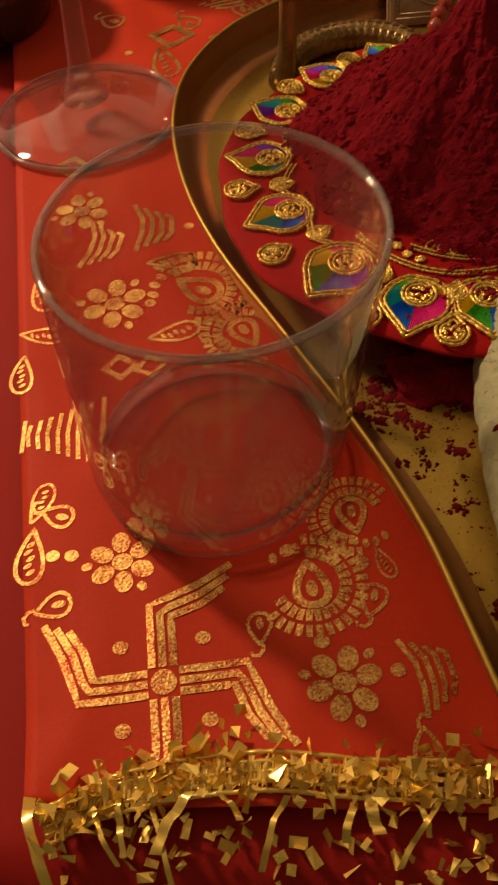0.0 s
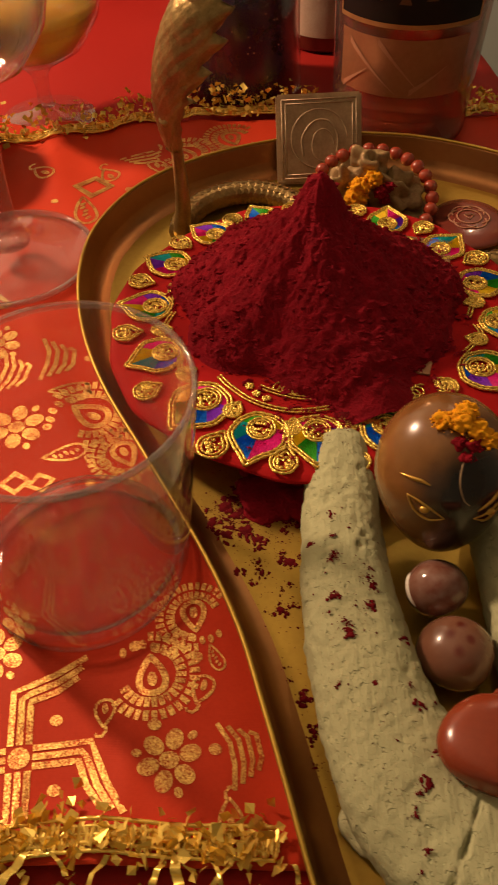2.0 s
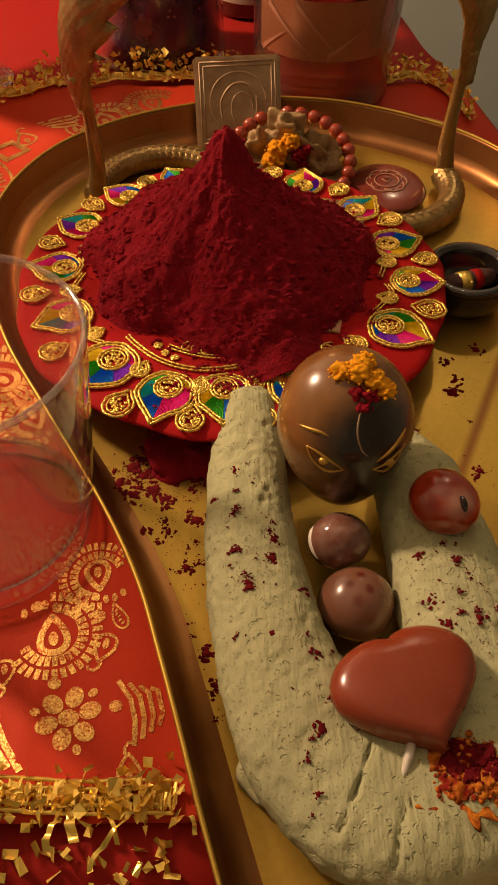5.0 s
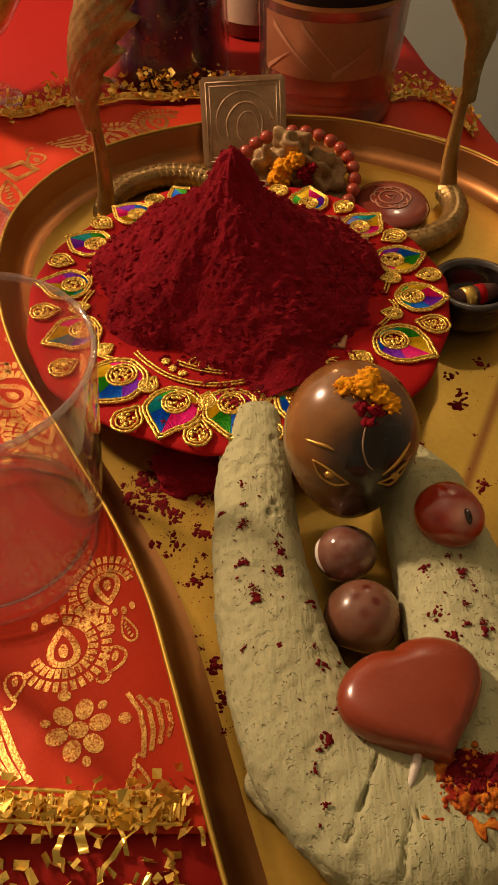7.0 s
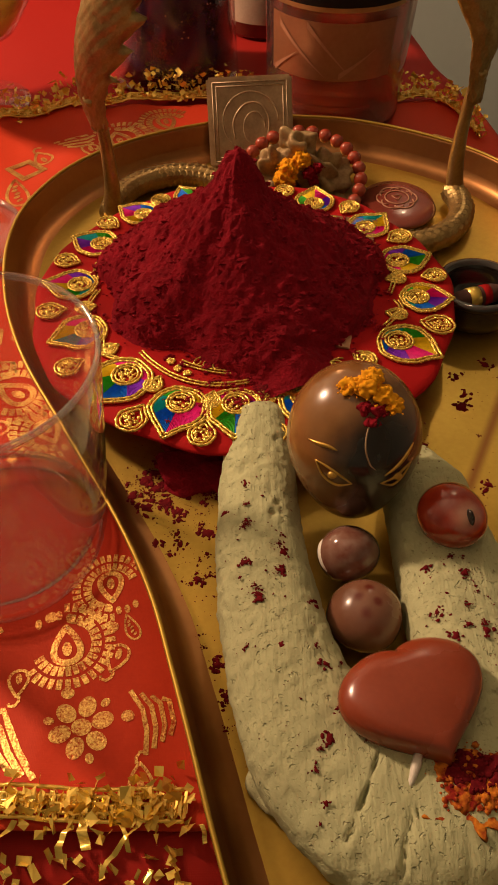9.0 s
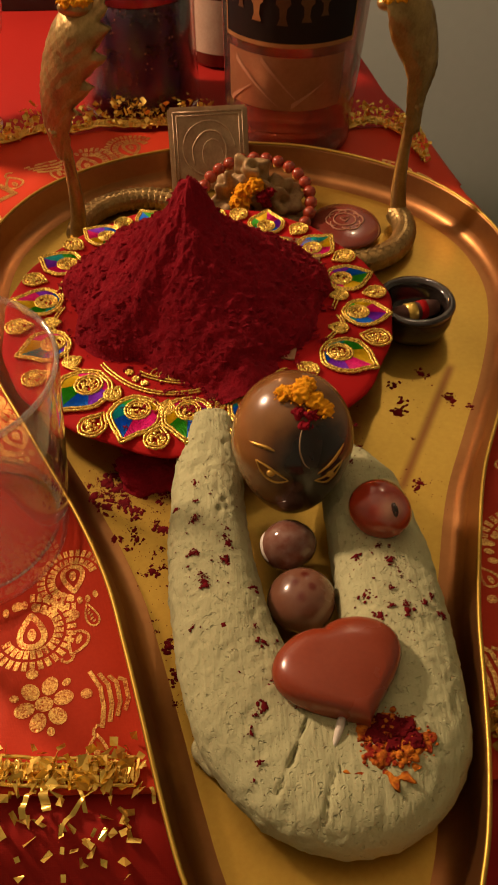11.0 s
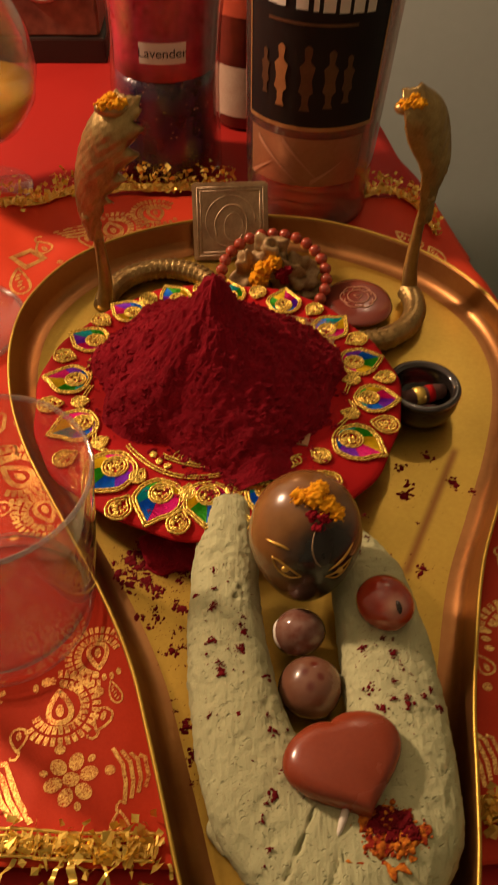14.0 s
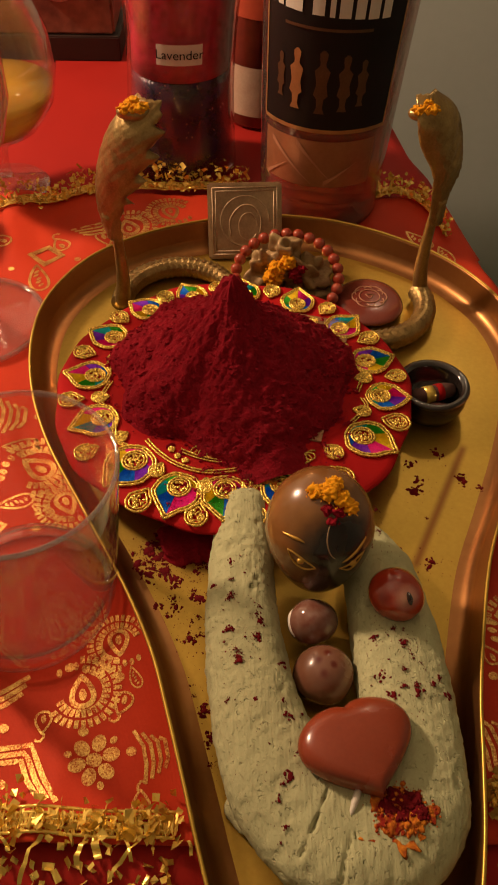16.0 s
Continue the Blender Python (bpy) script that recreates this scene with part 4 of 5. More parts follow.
# The first three spots are also thickened to imitate shade on the mat's front.
spill("powder_and_shade_dust", "dark red powder dusted over the mat's embroidered edge, thickened at the front for shade",
      [(0.070, 0.226, 0.009, 60), (0.082, 0.222, 0.006, 60), (0.056, 0.228, 0.010, 26), (0.120, 0.240, 0.006, 24), (0.131, 0.262, 0.004, 22), (0.126, 0.330, 0.006, 20), (0.024, 0.305, 0.006, 14), (0.113, 0.345, 0.006, 16)],
      KUMKUM, lambda x, y: TRAY + 0.0224, 27, 0.0004, 0.0022, lambda x, y: math.hypot(x - MX, y - MY) < MR - 0.004)
bm = bmesh.new()
blob((0.058, 0.208, TRAY + 0.001), (0.017, 0.013, 0.0042), 0.6, 160, 3, 4, bm)
blob((0.068, 0.203, TRAY + 0.001), (0.012, 0.009, 0.005), 0.6, 160, 5, 4, bm)
tagged(part("powder_drift", bm, KUMKUM), "drift of dark red powder fallen beside the mat", "powder")

# ---- clay horseshoe ----
SPINE = ((0.0885, 0.243, 0.007), (0.0835, 0.220, 0.0112), (0.0812, 0.190, 0.0138), (0.0812, 0.160, 0.0152), (0.0842, 0.132, 0.0168), (0.0905, 0.105, 0.0195),
         (0.1035, 0.083, 0.0235), (0.1215, 0.0755, 0.0275), (0.1375, 0.083, 0.0255), (0.1445, 0.104, 0.0190), (0.1445, 0.132, 0.0185), (0.1432, 0.160, 0.0174),
         (0.1398, 0.187, 0.0138), (0.1375, 0.212, 0.0060))
CRACKS = (((0.1100, 0.0830), (0.1085, 0.0785), (0.1065, 0.0740), (0.1050, 0.0700), (0.1025, 0.0660), (0.1005, 0.0630)), ((0.1190, 0.0700), (0.1165, 0.0640), (0.1150, 0.0590), (0.1125, 0.0545)))


def crack_depth(x, y):
    best = 9.0
    for line in CRACKS:
        for (xa, ya), (xb, yb) in zip(line, line[1:]):
            t = max(0.0, min(1.0, ((x - xa) * (xb - xa) + (y - ya) * (yb - ya)) / ((xb - xa) ** 2 + (yb - ya) ** 2)))
            best = min(best, math.hypot(x - xa - t * (xb - xa) + 0.0022 * noise.noise(Vector((x * 160, y * 160, 0))) + 0.0007 * noise.noise(Vector((x * 600, y * 600, 3))), y - ya - t * (yb - ya)))
    return max(0.0, 1 - best / (0.0005 + 0.0004 * noise.noise(Vector((x * 200, y * 200, 9)))))


clay = thing("clay_horseshoe", 0, 0, TRAY, "rough horseshoe of dried grey clay lying in the tray", "clay")
bm = bmesh.new()
spine = glide(SPINE, 480)
rings = []
for i, (x, y, w) in enumerate(spine):
    a, b = spine[max(0, i - 1)], spine[min(len(spine) - 1, i + 1)]
    d = np.array((b[0] - a[0], b[1] - a[1]))
    d = d / np.linalg.norm(d)
    o = np.array((-d[1], d[0]))
    taper = min(1.0, 0.35 + min(i, len(spine) - 1 - i) / 64)
    h = 0.0245 * taper
    ring = []
    for k in range(96):
        t = 2 * math.pi * k / 96
        cu, su = math.cos(t), math.sin(t)
        u = abs(cu) ** 0.85 * (1 if cu > 0 else -1) * w
        z = (h * 0.42 + abs(su) ** 0.8 * (h * 0.58 if su > 0 else -h * 0.42))
        p = Vector((x + o[0] * u, y + o[1] * u, z))
        if z > 0.002:
            q = p * 1.0
            n1 = noise.noise(q * 60) * 0.0008 + noise.noise(q * 170) * 0.0005 + noise.noise(q * 380) * 0.0005
            pit = max(0.0, noise.noise(q * 400 + Vector((3, 1, 7))) - 0.28) * 0.0016 * (0.4 + max(0.0, noise.noise(q * 40) * 2))
            out = Vector((o[0] * u / max(w, 1e-4), o[1] * u / max(w, 1e-4), su)).normalized()
            p += out * (n1 - pit)
            if su > 0:
                p.z -= 0.0036 * crack_depth(p.x, p.y)
        p.z = max(0.0, p.z)
        ring.append(bm.verts.new(p))
    rings.append(ring)
for a, b in zip(rings, rings[1:]):
    for k in range(96):
        bm.faces.new((a[k], a[(k + 1) % 96], b[(k + 1) % 96], b[k]))
bm.faces.new(rings[0]), bm.faces.new(rings[-1][::-1])
part("clay_body", bm, CLAY, clay)
bm = bmesh.new()
blob((0.0825, 0.0860, 0.0036), (0.0066, 0.0095, 0.0042), 0.4, 180, 2, 3, bm)
part("clay_crumb", bm, CLAY, clay)
def clay_top(x, y):
    """The clay's surface at x, y."""
    sx, sy, w = min(spine[::4], key=lambda p: (p[0] - x) ** 2 + (p[1] - y) ** 2)
    c = min(0.98, math.hypot(x - sx, y - sy) / w) ** (1 / 0.85)
    return TRAY + 0.0245 * (0.42 + 0.58 * (1 - c * c) ** 0.4) + 0.0003


def on_clay(x, y):
    """Whether a place lies well inside the clay's outline."""
    sx, sy, w = min(spine[::4], key=lambda p: (p[0] - x) ** 2 + (p[1] - y) ** 2)
    return math.hypot(x - sx, y - sy) < 0.82 * w


spill("powder_flakes", "dark red powder flakes on the grey clay",
      [(0.077, 0.161, 0.0012, 5), (0.0885, 0.152, 0.0022, 12), (0.0765, 0.146, 0.0009, 4), (0.086, 0.143, 0.0015, 6), (0.079, 0.135, 0.0016, 9), (0.0855, 0.118, 0.001, 3),
       (0.080, 0.165, 0.012, 22), (0.146, 0.136, 0.0018, 7), (0.143, 0.128, 0.006, 14), (0.1405, 0.142, 0.005, 10), (0.083, 0.222, 0.004, 20), (0.136, 0.195, 0.005, 12), (0.083, 0.14, 0.025, 60), (0.144, 0.13, 0.018, 40), (0.10, 0.085, 0.012, 14)],
      CRUMB, clay_top, 33, 0.0003, 0.0024, on_clay)

# ---- stones in the horseshoe ----
egg = thing("stone_egg", 0.1132, 0.1845, TRAY, "polished brown stone egg with painted gold lines, wedged in the clay", "stone")
ER = (0.0226, 0.0222, 0.0272)
tilt = pose(0, 0, 0.0382, -30, 0, -4)
bm = bmesh.new()
bmesh.ops.create_uvsphere(bm, u_segments=64, v_segments=48, radius=1)


def egg_point(v, k=1.0):
    f = 1 + v.z * (0.17 if v.z < 0 else 0.05)
    return tilt @ (Vector((v.x * ER[0] * f, v.y * ER[1] * f, v.z * ER[2])) * k)


for v in bm.verts:
    v.co = egg_point(v.co.copy())
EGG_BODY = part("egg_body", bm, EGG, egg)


def on_egg(az, el, k):
    a, e = radians(az - 90), radians(el)
    return egg_point(Vector((math.cos(a) * math.cos(e), math.sin(a) * math.cos(e), math.sin(e))), k)


bm = bmesh.new()
# The egg's colour darkens at its right and lower right.
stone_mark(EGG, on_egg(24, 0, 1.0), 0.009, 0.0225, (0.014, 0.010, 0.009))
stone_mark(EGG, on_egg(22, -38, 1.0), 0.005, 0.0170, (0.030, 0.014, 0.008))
u0, v0, du, dv = 15, 9, 11, 20
rings = [[bm.verts.new(on_egg(u0, v0, 1.004))]]
for j in range(1, 11):
    f = j / 10
    rings.append([bm.verts.new(on_egg(u0 + f * du * math.cos(t) * (1 + 0.12 * math.sin(3 * t)), v0 + f * dv * math.sin(t), 1.004 - 0.004 * f ** 4)) for t in [2 * math.pi * i / 48 for i in range(48)]])
for a, b in zip(rings, rings[1:]):
    for i in range(48):
        j = (i + 1) % 48
        if len(a) == 1:
            bm.faces.new((a[0], b[i], b[j]))
        else:
            bm.faces.new((a[i], b[i], b[j], a[j]))
part("dark_patch", bm, BLACK_PAINT, egg, "matt black painted patch")
for curve, w in (([(-44, 0), (-34, -1), (-24, -2), (-17, -4)], 0.0005), ([(-36, -13), (-26, -16), (-14, -22), (-4, -28)], 0.0003), ([(-36, -13), (-30, -24), (-18, -30), (-4, -28)], 0.0003),
                 ([(52, -2), (44, -8), (34, -16), (24, -22)], 0.0005), ([(52, -15), (44, -19), (34, -25), (22, -28)], 0.0003), ([(52, -15), (46, -25), (36, -31), (22, -28)], 0.0003)):
    pts = glide(curve, 14)
    part("gold_line", tube([on_egg(p[0], p[1] + 11, 1.002) for p in pts], [0.0002 + w * math.sin(math.pi * i / 13) for i in range(14)], 6), GOLD_PAINT, egg)
for az, el in ((-21, -22), (38, -24)):
    part("gold_dot", blob(on_egg(az, el + 11, 1.0), (0.0017, 0.0014, 0.0014), 0, 1, 0, 2), GOLD_PAINT, egg)
oval = glide([(17, 31), (8, 25), (5, 11), (9, -1), (15, -6)], 24)
part("rim_line", tube([on_egg(p[0], p[1], 1.004) for p in oval], [0.0001 + 0.0002 * math.sin(math.pi * i / 23) for i in range(24)], 6), PYRITE, egg)


def powder_clump(name, label, x, y, z, spots, mat, seed, flat=0.6):
    root = thing(name, x, y, z, label, "powder")
    rnd = random.Random(seed)
    bm = bmesh.new()
    for px, py, pz, s in spots:
        blob((px, py, pz), (s * 0.95, s * 0.85, s * flat), 0.5, 620, seed + px * 900, 4, bm)
        for k in range(34):
            a, r = rnd.uniform(0, 6.28), s * rnd.uniform(0.3, 1.35)
            q = s * (0.04 + 0.20 * rnd.random() ** 3)
            blob((px + r * math.cos(a), py + r * math.sin(a), pz + s * flat * math.sqrt(max(0.0, 1 - (r / s) ** 2)) * 0.95), (q, q, q * 0.7), 0.6, 700, k + seed, 1, bm)
    part("powder", bm, mat, root)
    return root


top = on_egg(14, 52, 1.0) + Vector((0.1125, 0.1845, TRAY))
powder_clump("turmeric_clump", "bright yellow turmeric powder on top of the stone egg", top.x, top.y, top.z,
             [(-0.0055, 0.001, 0.0002, 0.0040), (-0.001, 0.0005, 0.0004, 0.0046), (0.0042, -0.002, -0.0012, 0.0042), (0.0075, -0.0045, -0.003, 0.0034), (0.001, 0.0035, 0.0014, 0.004)], TURMERIC, 3)
low = on_egg(12, 33, 1.0) + Vector((0.1125, 0.1845, TRAY))
powder_clump("vermilion_clump", "dark red powder below the turmeric on the egg", low.x, low.y, low.z - 0.0006,
             [(-0.002, 0.002, 0.001, 0.0030), (0.0022, 0.0015, 0.0006, 0.0030), (0.0, -0.002, -0.001, 0.0022)], KUMKUM, 8)
powder_clump("turmeric_clump", "yellow turmeric and red powder at the clay tip", 0.0925, 0.2255, TRAY + 0.0215,
             [(0, 0, 0, 0.0034), (0.003, -0.002, 0, 0.0026), (-0.0035, 0.001, 0, 0.0028)], SPICE, 5)
powder_clump("powder_patch", "orange turmeric and vermilion crumbs pressed on the clay", 0.1350, 0.0765, TRAY + 0.0246,
             [(-0.007, 0.002, 0, 0.0044), (-0.001, 0.0035, 0.0002, 0.0048), (0.0055, 0.003, 0, 0.0046), (-0.004, -0.004, 0, 0.0046), (0.003, -0.0035, 0.0002, 0.0046), (0.0095, -0.001, -0.0006, 0.0038), (0.0, 0.0, 0.0002, 0.004)], SPICE, 9, 0.2)
bm = blob((0, 0, 0), (0.0085, 0.0040, 0.0003), 1.1, 420, 4, 5)
powder_clump("vermilion_clump", "dark red powder crumbs in the orange patch", 0.1350, 0.0770, TRAY + 0.0252,
             [(-0.004, 0.001, 0, 0.0034), (0.002, 0.0025, 0, 0.0036), (0.006, -0.001, -0.0004, 0.0034), (0.0005, -0.0025, 0, 0.0032), (-0.002, 0.0045, 0, 0.003), (0.005, 0.003, 0, 0.003)], CRUMB, 31, 0.3)
ob = part("turmeric_smear", bm, SPICE)
ob.location = (0.1330, 0.0680, TRAY + 0.0238)
tagged(ob, "yellow turmeric smear on the grey clay", "powder")


def pebble(name, label, x, y, z, size, mat, seed, turn=0.0, lean=0.0):
    root = thing(name, x, y, z, label, "stone", turn=turn)
    part("stone", blob((0, 0, size[2]), size, 0.14, 55, seed, 4), mat, root)
    return root


agate = pebble("agate_pebble", "shiny grey and red agate pebble with a white edge", 0.1105, 0.1555, TRAY + 0.0045, (0.0102, 0.0098, 0.0098), AGATE, 1)
arc = glide([(-0.0058, 0.0062, 0.0128), (-0.0090, 0.0012, 0.0125), (-0.0086, -0.0046, 0.0108), (-0.0052, -0.0086, 0.0086)], 16)
part("white_band", tube(arc, [0.0003 + 0.0011 * math.sin(math.pi * i / 15) for i in range(16)], 8), WHITE, agate, "chalky white edge")
quartz = pebble("quartz_pebble", "rounded dull brown quartz pebble between the clay arms", 0.1138, 0.1335, TRAY, (0.0119, 0.0118, 0.0112), BROWN_STONE, 4)
for at, far in (((-0.003, 0.001, 0.0218), 0.0026), ((0.003, -0.001, 0.0215), 0.0022), ((-0.001, -0.0045, 0.0205), 0.0030), ((0.001, 0.004, 0.0215), 0.0024), ((0.002, -0.0085, 0.016), 0.003)):
    stone_mark(BROWN_STONE, at, 0.2 * far, far, (0.13, 0.022, 0.012), 1.2)
carn = pebble("carnelian_pebble", "glossy orange-red carnelian with a dark hollow, on the clay", 0.1437, 0.1590, TRAY + 0.0180, (0.0114, 0.0112, 0.0108), CARNELIAN, 7, 10)
stone_mark(CARNELIAN, (0.0005, -0.006, 0.0185), 0.0005, 0.0065, (0.62, 0.34, 0.24), 0.6)
part("hollow", blob((0.0016, -0.0068, 0.0190), (0.0009, 0.0026, 0.0020), 0.5, 400, 2, 3), BLACK_PAINT, carn, "dark hollow")


def heart_shape(n):
    out = []
    for i in range(n):
        t = 2 * math.pi * i / n
        x = 16.5 * math.sin(t) * abs(math.sin(t)) ** 1.75
        y = 13.4 * math.cos(t) - 2.25 * math.cos(2 * t) - 1.2 * math.cos(3 * t) - 0.4 * math.cos(4 * t)
        out.append((x / 16, (y + 2) / 16))
    return out


heart = thing("jasper_heart", 0.1228, 0.0970, TRAY + 0.0225, "polished red jasper heart stone lying on the clay", "stone")
bm = bmesh.new()
ht = pose(0, 0, 0.0052, 4, 2, 20)
hs = heart_shape(72)
rings = []
for k in range(13):
    a = -math.pi / 2 + math.pi * k / 12
    f, z = math.cos(a) ** 0.50 if k not in (0, 12) else 0.0, 0.0068 * math.sin(a)
    f = 0.0 if f < 1e-3 else f
    if f == 0.0:
        rings.append([bm.verts.new(ht @ Vector((0, -0.001, z)))])
    else:
        s = 0.0072 * (1 - f)
        w = f ** 1.3
        rings.append([bm.verts.new(ht @ Vector(((x * w + (1 - w) * math.sin(6.2832 * i / 72)) * (0.0209 - s) * f ** 0.6, (y * w + (1 - w) * (math.cos(6.2832 * i / 72) * 0.95 - 0.05)) * (0.0217 - s) * f ** 0.6 - 0.001, z))) for i, (x, y) in enumerate(hs)])
for a, b in zip(rings, rings[1:]):
    for i in range(72):
        j = (i + 1) % 72
        if len(a) == 1:
            bm.faces.new((a[0], b[i], b[j]))
        elif len(b) == 1:
            bm.faces.new((a[i], a[j], b[0]))
        else:
            bm.faces.new((a[i], a[j], b[j], b[i]))
part("heart_body", bm, JASPER, heart)
grain = thing("shell_sliver", 0.1195, 0.0795, TRAY + 0.0232, "thin white pointed shell sliver beneath the heart", "shell")
part("sliver", tube([(0.0016, 0.0035, 0.003), (0.0006, 0.0008, 0.0022), (-0.001, -0.003, 0.0012), (-0.0016, -0.0046, 0.0006)], [0.0012, 0.0014, 0.0009, 0.0003], 8), WHITE, grain)

# ---- bowl, disc, bracelet, plate ----
bowl = thing("black_bowl", 0.1815, 0.2945, TRAY, "small round black glazed bowl holding a wrapped bundle", "bowl")
part("bowl_body", lathe([(0, 0), (0.012, 0), (0.0165, 0.003), (0.0185, 0.010), (0.0186, 0.0165), (0.0178, 0.0182), (0.0164, 0.0182), (0.0154, 0.0168), (0.0148, 0.010), (0.011, 0.0055), (0, 0.005)], 56), BLACK_CERAMIC, bowl)
part("raised_rim", lathe([(0.0150, 0.0155), (0.0186, 0.0156), (0.0193, 0.0172), (0.0186, 0.0188), (0.0162, 0.0190), (0.0150, 0.0175)], 56), BLACK_CERAMIC, bowl)
bundle = thing("wrapped_bundle", 0.1815, 0.2945, TRAY + 0.0055, "small dark bundle tied with gold and red thread", "bundle", turn=18)
part("roll", tube([(-0.0125, 0, 0.005), (-0.008, 0, 0.0056), (0.008, 0, 0.0056), (0.0125, 0, 0.005)], [0.0036, 0.0044, 0.0044, 0.0036], 14), material("dark_red_brown_cloth", (0.12, 0.05, 0.035), (0.06, 0.02, 0.016), 0.8), bundle)
part("gold_tie", tube([(-0.0045, 0, 0.0056), (0.0005, 0, 0.0056)], 0.0048, 14), FOIL, bundle, "gold foil tie")
part("red_tie", tube([(0.0025, 0, 0.0056), (0.006, 0, 0.0056)], 0.0047, 14), MAT_RED, bundle, "red thread tie")
pebble("pale_chip", "flat pinkish stone chip in the black bowl", 0.1835, 0.2875, TRAY + 0.0052, (0.0072, 0.0034, 0.0022), material("pink_stone", (0.30, 0.14, 0.12), (0.2, 0.09, 0.08), 0.4), 2, 8)

disc_z = lambda x, y: 0.0045 + 0.0047 * math.sqrt(max(0.0, 1 - (x / 0.0205) ** 2 - (y / 0.0225) ** 2)) + 0.0001
disc = thing("engraved_stone", 0.1580, 0.3810, TRAY, "oval red stone engraved with a petalled emblem", "stone")
part("stone", blob((0, 0, 0.0045), (0.0205, 0.0225, 0.0046), 0.03, 60, 1, 4), DISC, disc)
for k in range(6):
    a = radians(60 * k)
    pts = [(0.006 * math.cos(a + t) + 0.0045 * math.cos(a), 0.006 * math.sin(a + t) + 0.0045 * math.sin(a)) for t in np.linspace(-1.4, 1.4, 12)]
    part("engraved_petal", tube([(x, y, disc_z(x, y)) for x, y in pts], 0.00042, 5), ENGRAVE, disc)
for r, n in ((0.0028, 3), (0.0062, 24)):
    pts = [(r * math.cos(2 * math.pi * i / n + 0.5), r * math.sin(2 * math.pi * i / n + 0.5)) for i in range(n + 1)]
    part("engraved_line", tube([(x, y, disc_z(x, y)) for x, y in pts], 0.00038, 5), ENGRAVE, disc)
ob = pebble("shell_chip", "small white chip lying by the engraved stone", 0.1435, 0.3655, TRAY + 0.001, (0.0016, 0.0042, 0.0012), WHITE, 5, 25)

plate = thing("embossed_plate", 0.0838, 0.4290, TRAY, "square embossed metal plate leaning at the tray's back", "plate", turn=3)
lean = pose(0, 0, 0, -29, 0, 0)
bm = box(bmesh.new(), -0.0236, 0.0236, 0, 0.0065, 0.0015, 0.0485, bevel=0.0012)
bmesh.ops.transform(bm, matrix=lean, verts=bm.verts)
part("plate_body", bm, PYRITE, plate, smooth=False)
for half in (0.0205, 0.0185):
    bm = bmesh.new()
    for a, b in (((-half, 0.025 - half), (half, 0.025 - half)), ((half, 0.025 - half), (half, 0.025 + half)), ((half, 0.025 + half), (-half, 0.025 + half)), ((-half, 0.025 + half), (-half, 0.025 - half))):
        tube([lean @ Vector((a[0], -0.0002, a[1])), lean @ Vector((b[0], -0.0002, b[1]))], 0.0004, 6, bm)
    part("raised_border", bm, PYRITE, plate)
for rx, rz, cx, cz in ((0.0155, 0.0155, 0.0, 0.025), (0.0060, 0.0085, 0.002, 0.0215)):
    pts = [lean @ Vector((cx + rx * math.cos(i * 0.14), -0.0001, cz + rz * math.sin(i * 0.14))) for i in range(42)]
    part("embossed_ring", tube(pts, 0.00045, 7), PYRITE, plate)
pts = [lean @ Vector((x, -0.0001, z)) for x, z in glide([(-0.009, 0.016), (-0.0095, 0.026), (-0.003, 0.034), (0.005, 0.034), (0.010, 0.027), (0.0095, 0.017)], 30)]
part("embossed_arch", tube(pts, 0.0006, 7), PYRITE, plate)

idol = thing("brass_idol", 0.1065, 0.3930, TRAY, "small worn brass idol base smeared with turmeric", "idol")
bm = bmesh.new()
blob((-0.009, 0.004, 0.012), (0.0105, 0.007, 0.013), 0.7, 170, 2, 5, bm)
blob((0.011, 0.002, 0.010), (0.0125, 0.007, 0.012), 0.8, 180, 4, 5, bm)
blob((0.001, 0.006, 0.022), (0.0085, 0.006, 0.010), 0.8, 190, 6, 5, bm)
blob((0.0, 0.002, 0.004), (0.026, 0.011, 0.0042), 0.4, 120, 8, 4, bm)
part("idol_body", bm, material("dull_idol_brass", (0.48, 0.34, 0.15), (0.20, 0.10, 0.04), 0.5, 0.35, 130, 700, 0.6, 0.0008, spread=0.35), idol)
idol.scale = (1.2, 1.1, 1.2)
powder_clump("turmeric_clump", "yellow turmeric and vermilion smeared on the brass idol", 0.1055, 0.3870, TRAY + 0.0165,
             [(-0.0055, -0.0005, 0.001, 0.0058), (0.003, 0.004, 0.009, 0.0050), (-0.004, 0.0015, 0.006, 0.005)], TURMERIC, 12, 0.9)
powder_clump("vermilion_clump", "dark red powder crumbs on the brass idol", 0.1125, 0.3865, TRAY + 0.0205,
             [(0.0, 0, 0, 0.0036), (0.004, 0.001, 0.003, 0.0028), (0.002, 0, -0.004, 0.003)], KUMKUM, 14, 0.9)

bracelet = thing("bead_bracelet", 0.1065, 0.3640, TRAY, "bracelet of round red-brown carnelian beads propped on the idol", "bracelet")
NB = 27
tilt_b = pose(0, 0, 0.0034, 20, 0, -4)
ring_pts = [tilt_b @ Vector((0.0312 * math.cos(2 * math.pi * i / 90), 0.0312 + 0.0312 * math.sin(2 * math.pi * i / 90), 0)) for i in range(91)]
part("cord", tube(ring_pts, 0.0006, 6), MAT_RED, bracelet)
shared = None
for k in range(NB):
    t = 2 * math.pi * k / NB
    p = tilt_b @ Vector((0.0312 * math.cos(t), 0.0312 + 0.0312 * math.sin(t), 0))
    if shared is None:
        first = part("bead", blob((0, 0, 0), (0.0037, 0.0037, 0.0037), 0.03, 200, 1, 3), BEAD, bracelet)
        shared, ob = first.data, first
    else:
        ob = new("bead", shared)
        ob.parent = bracelet
    ob.location = p


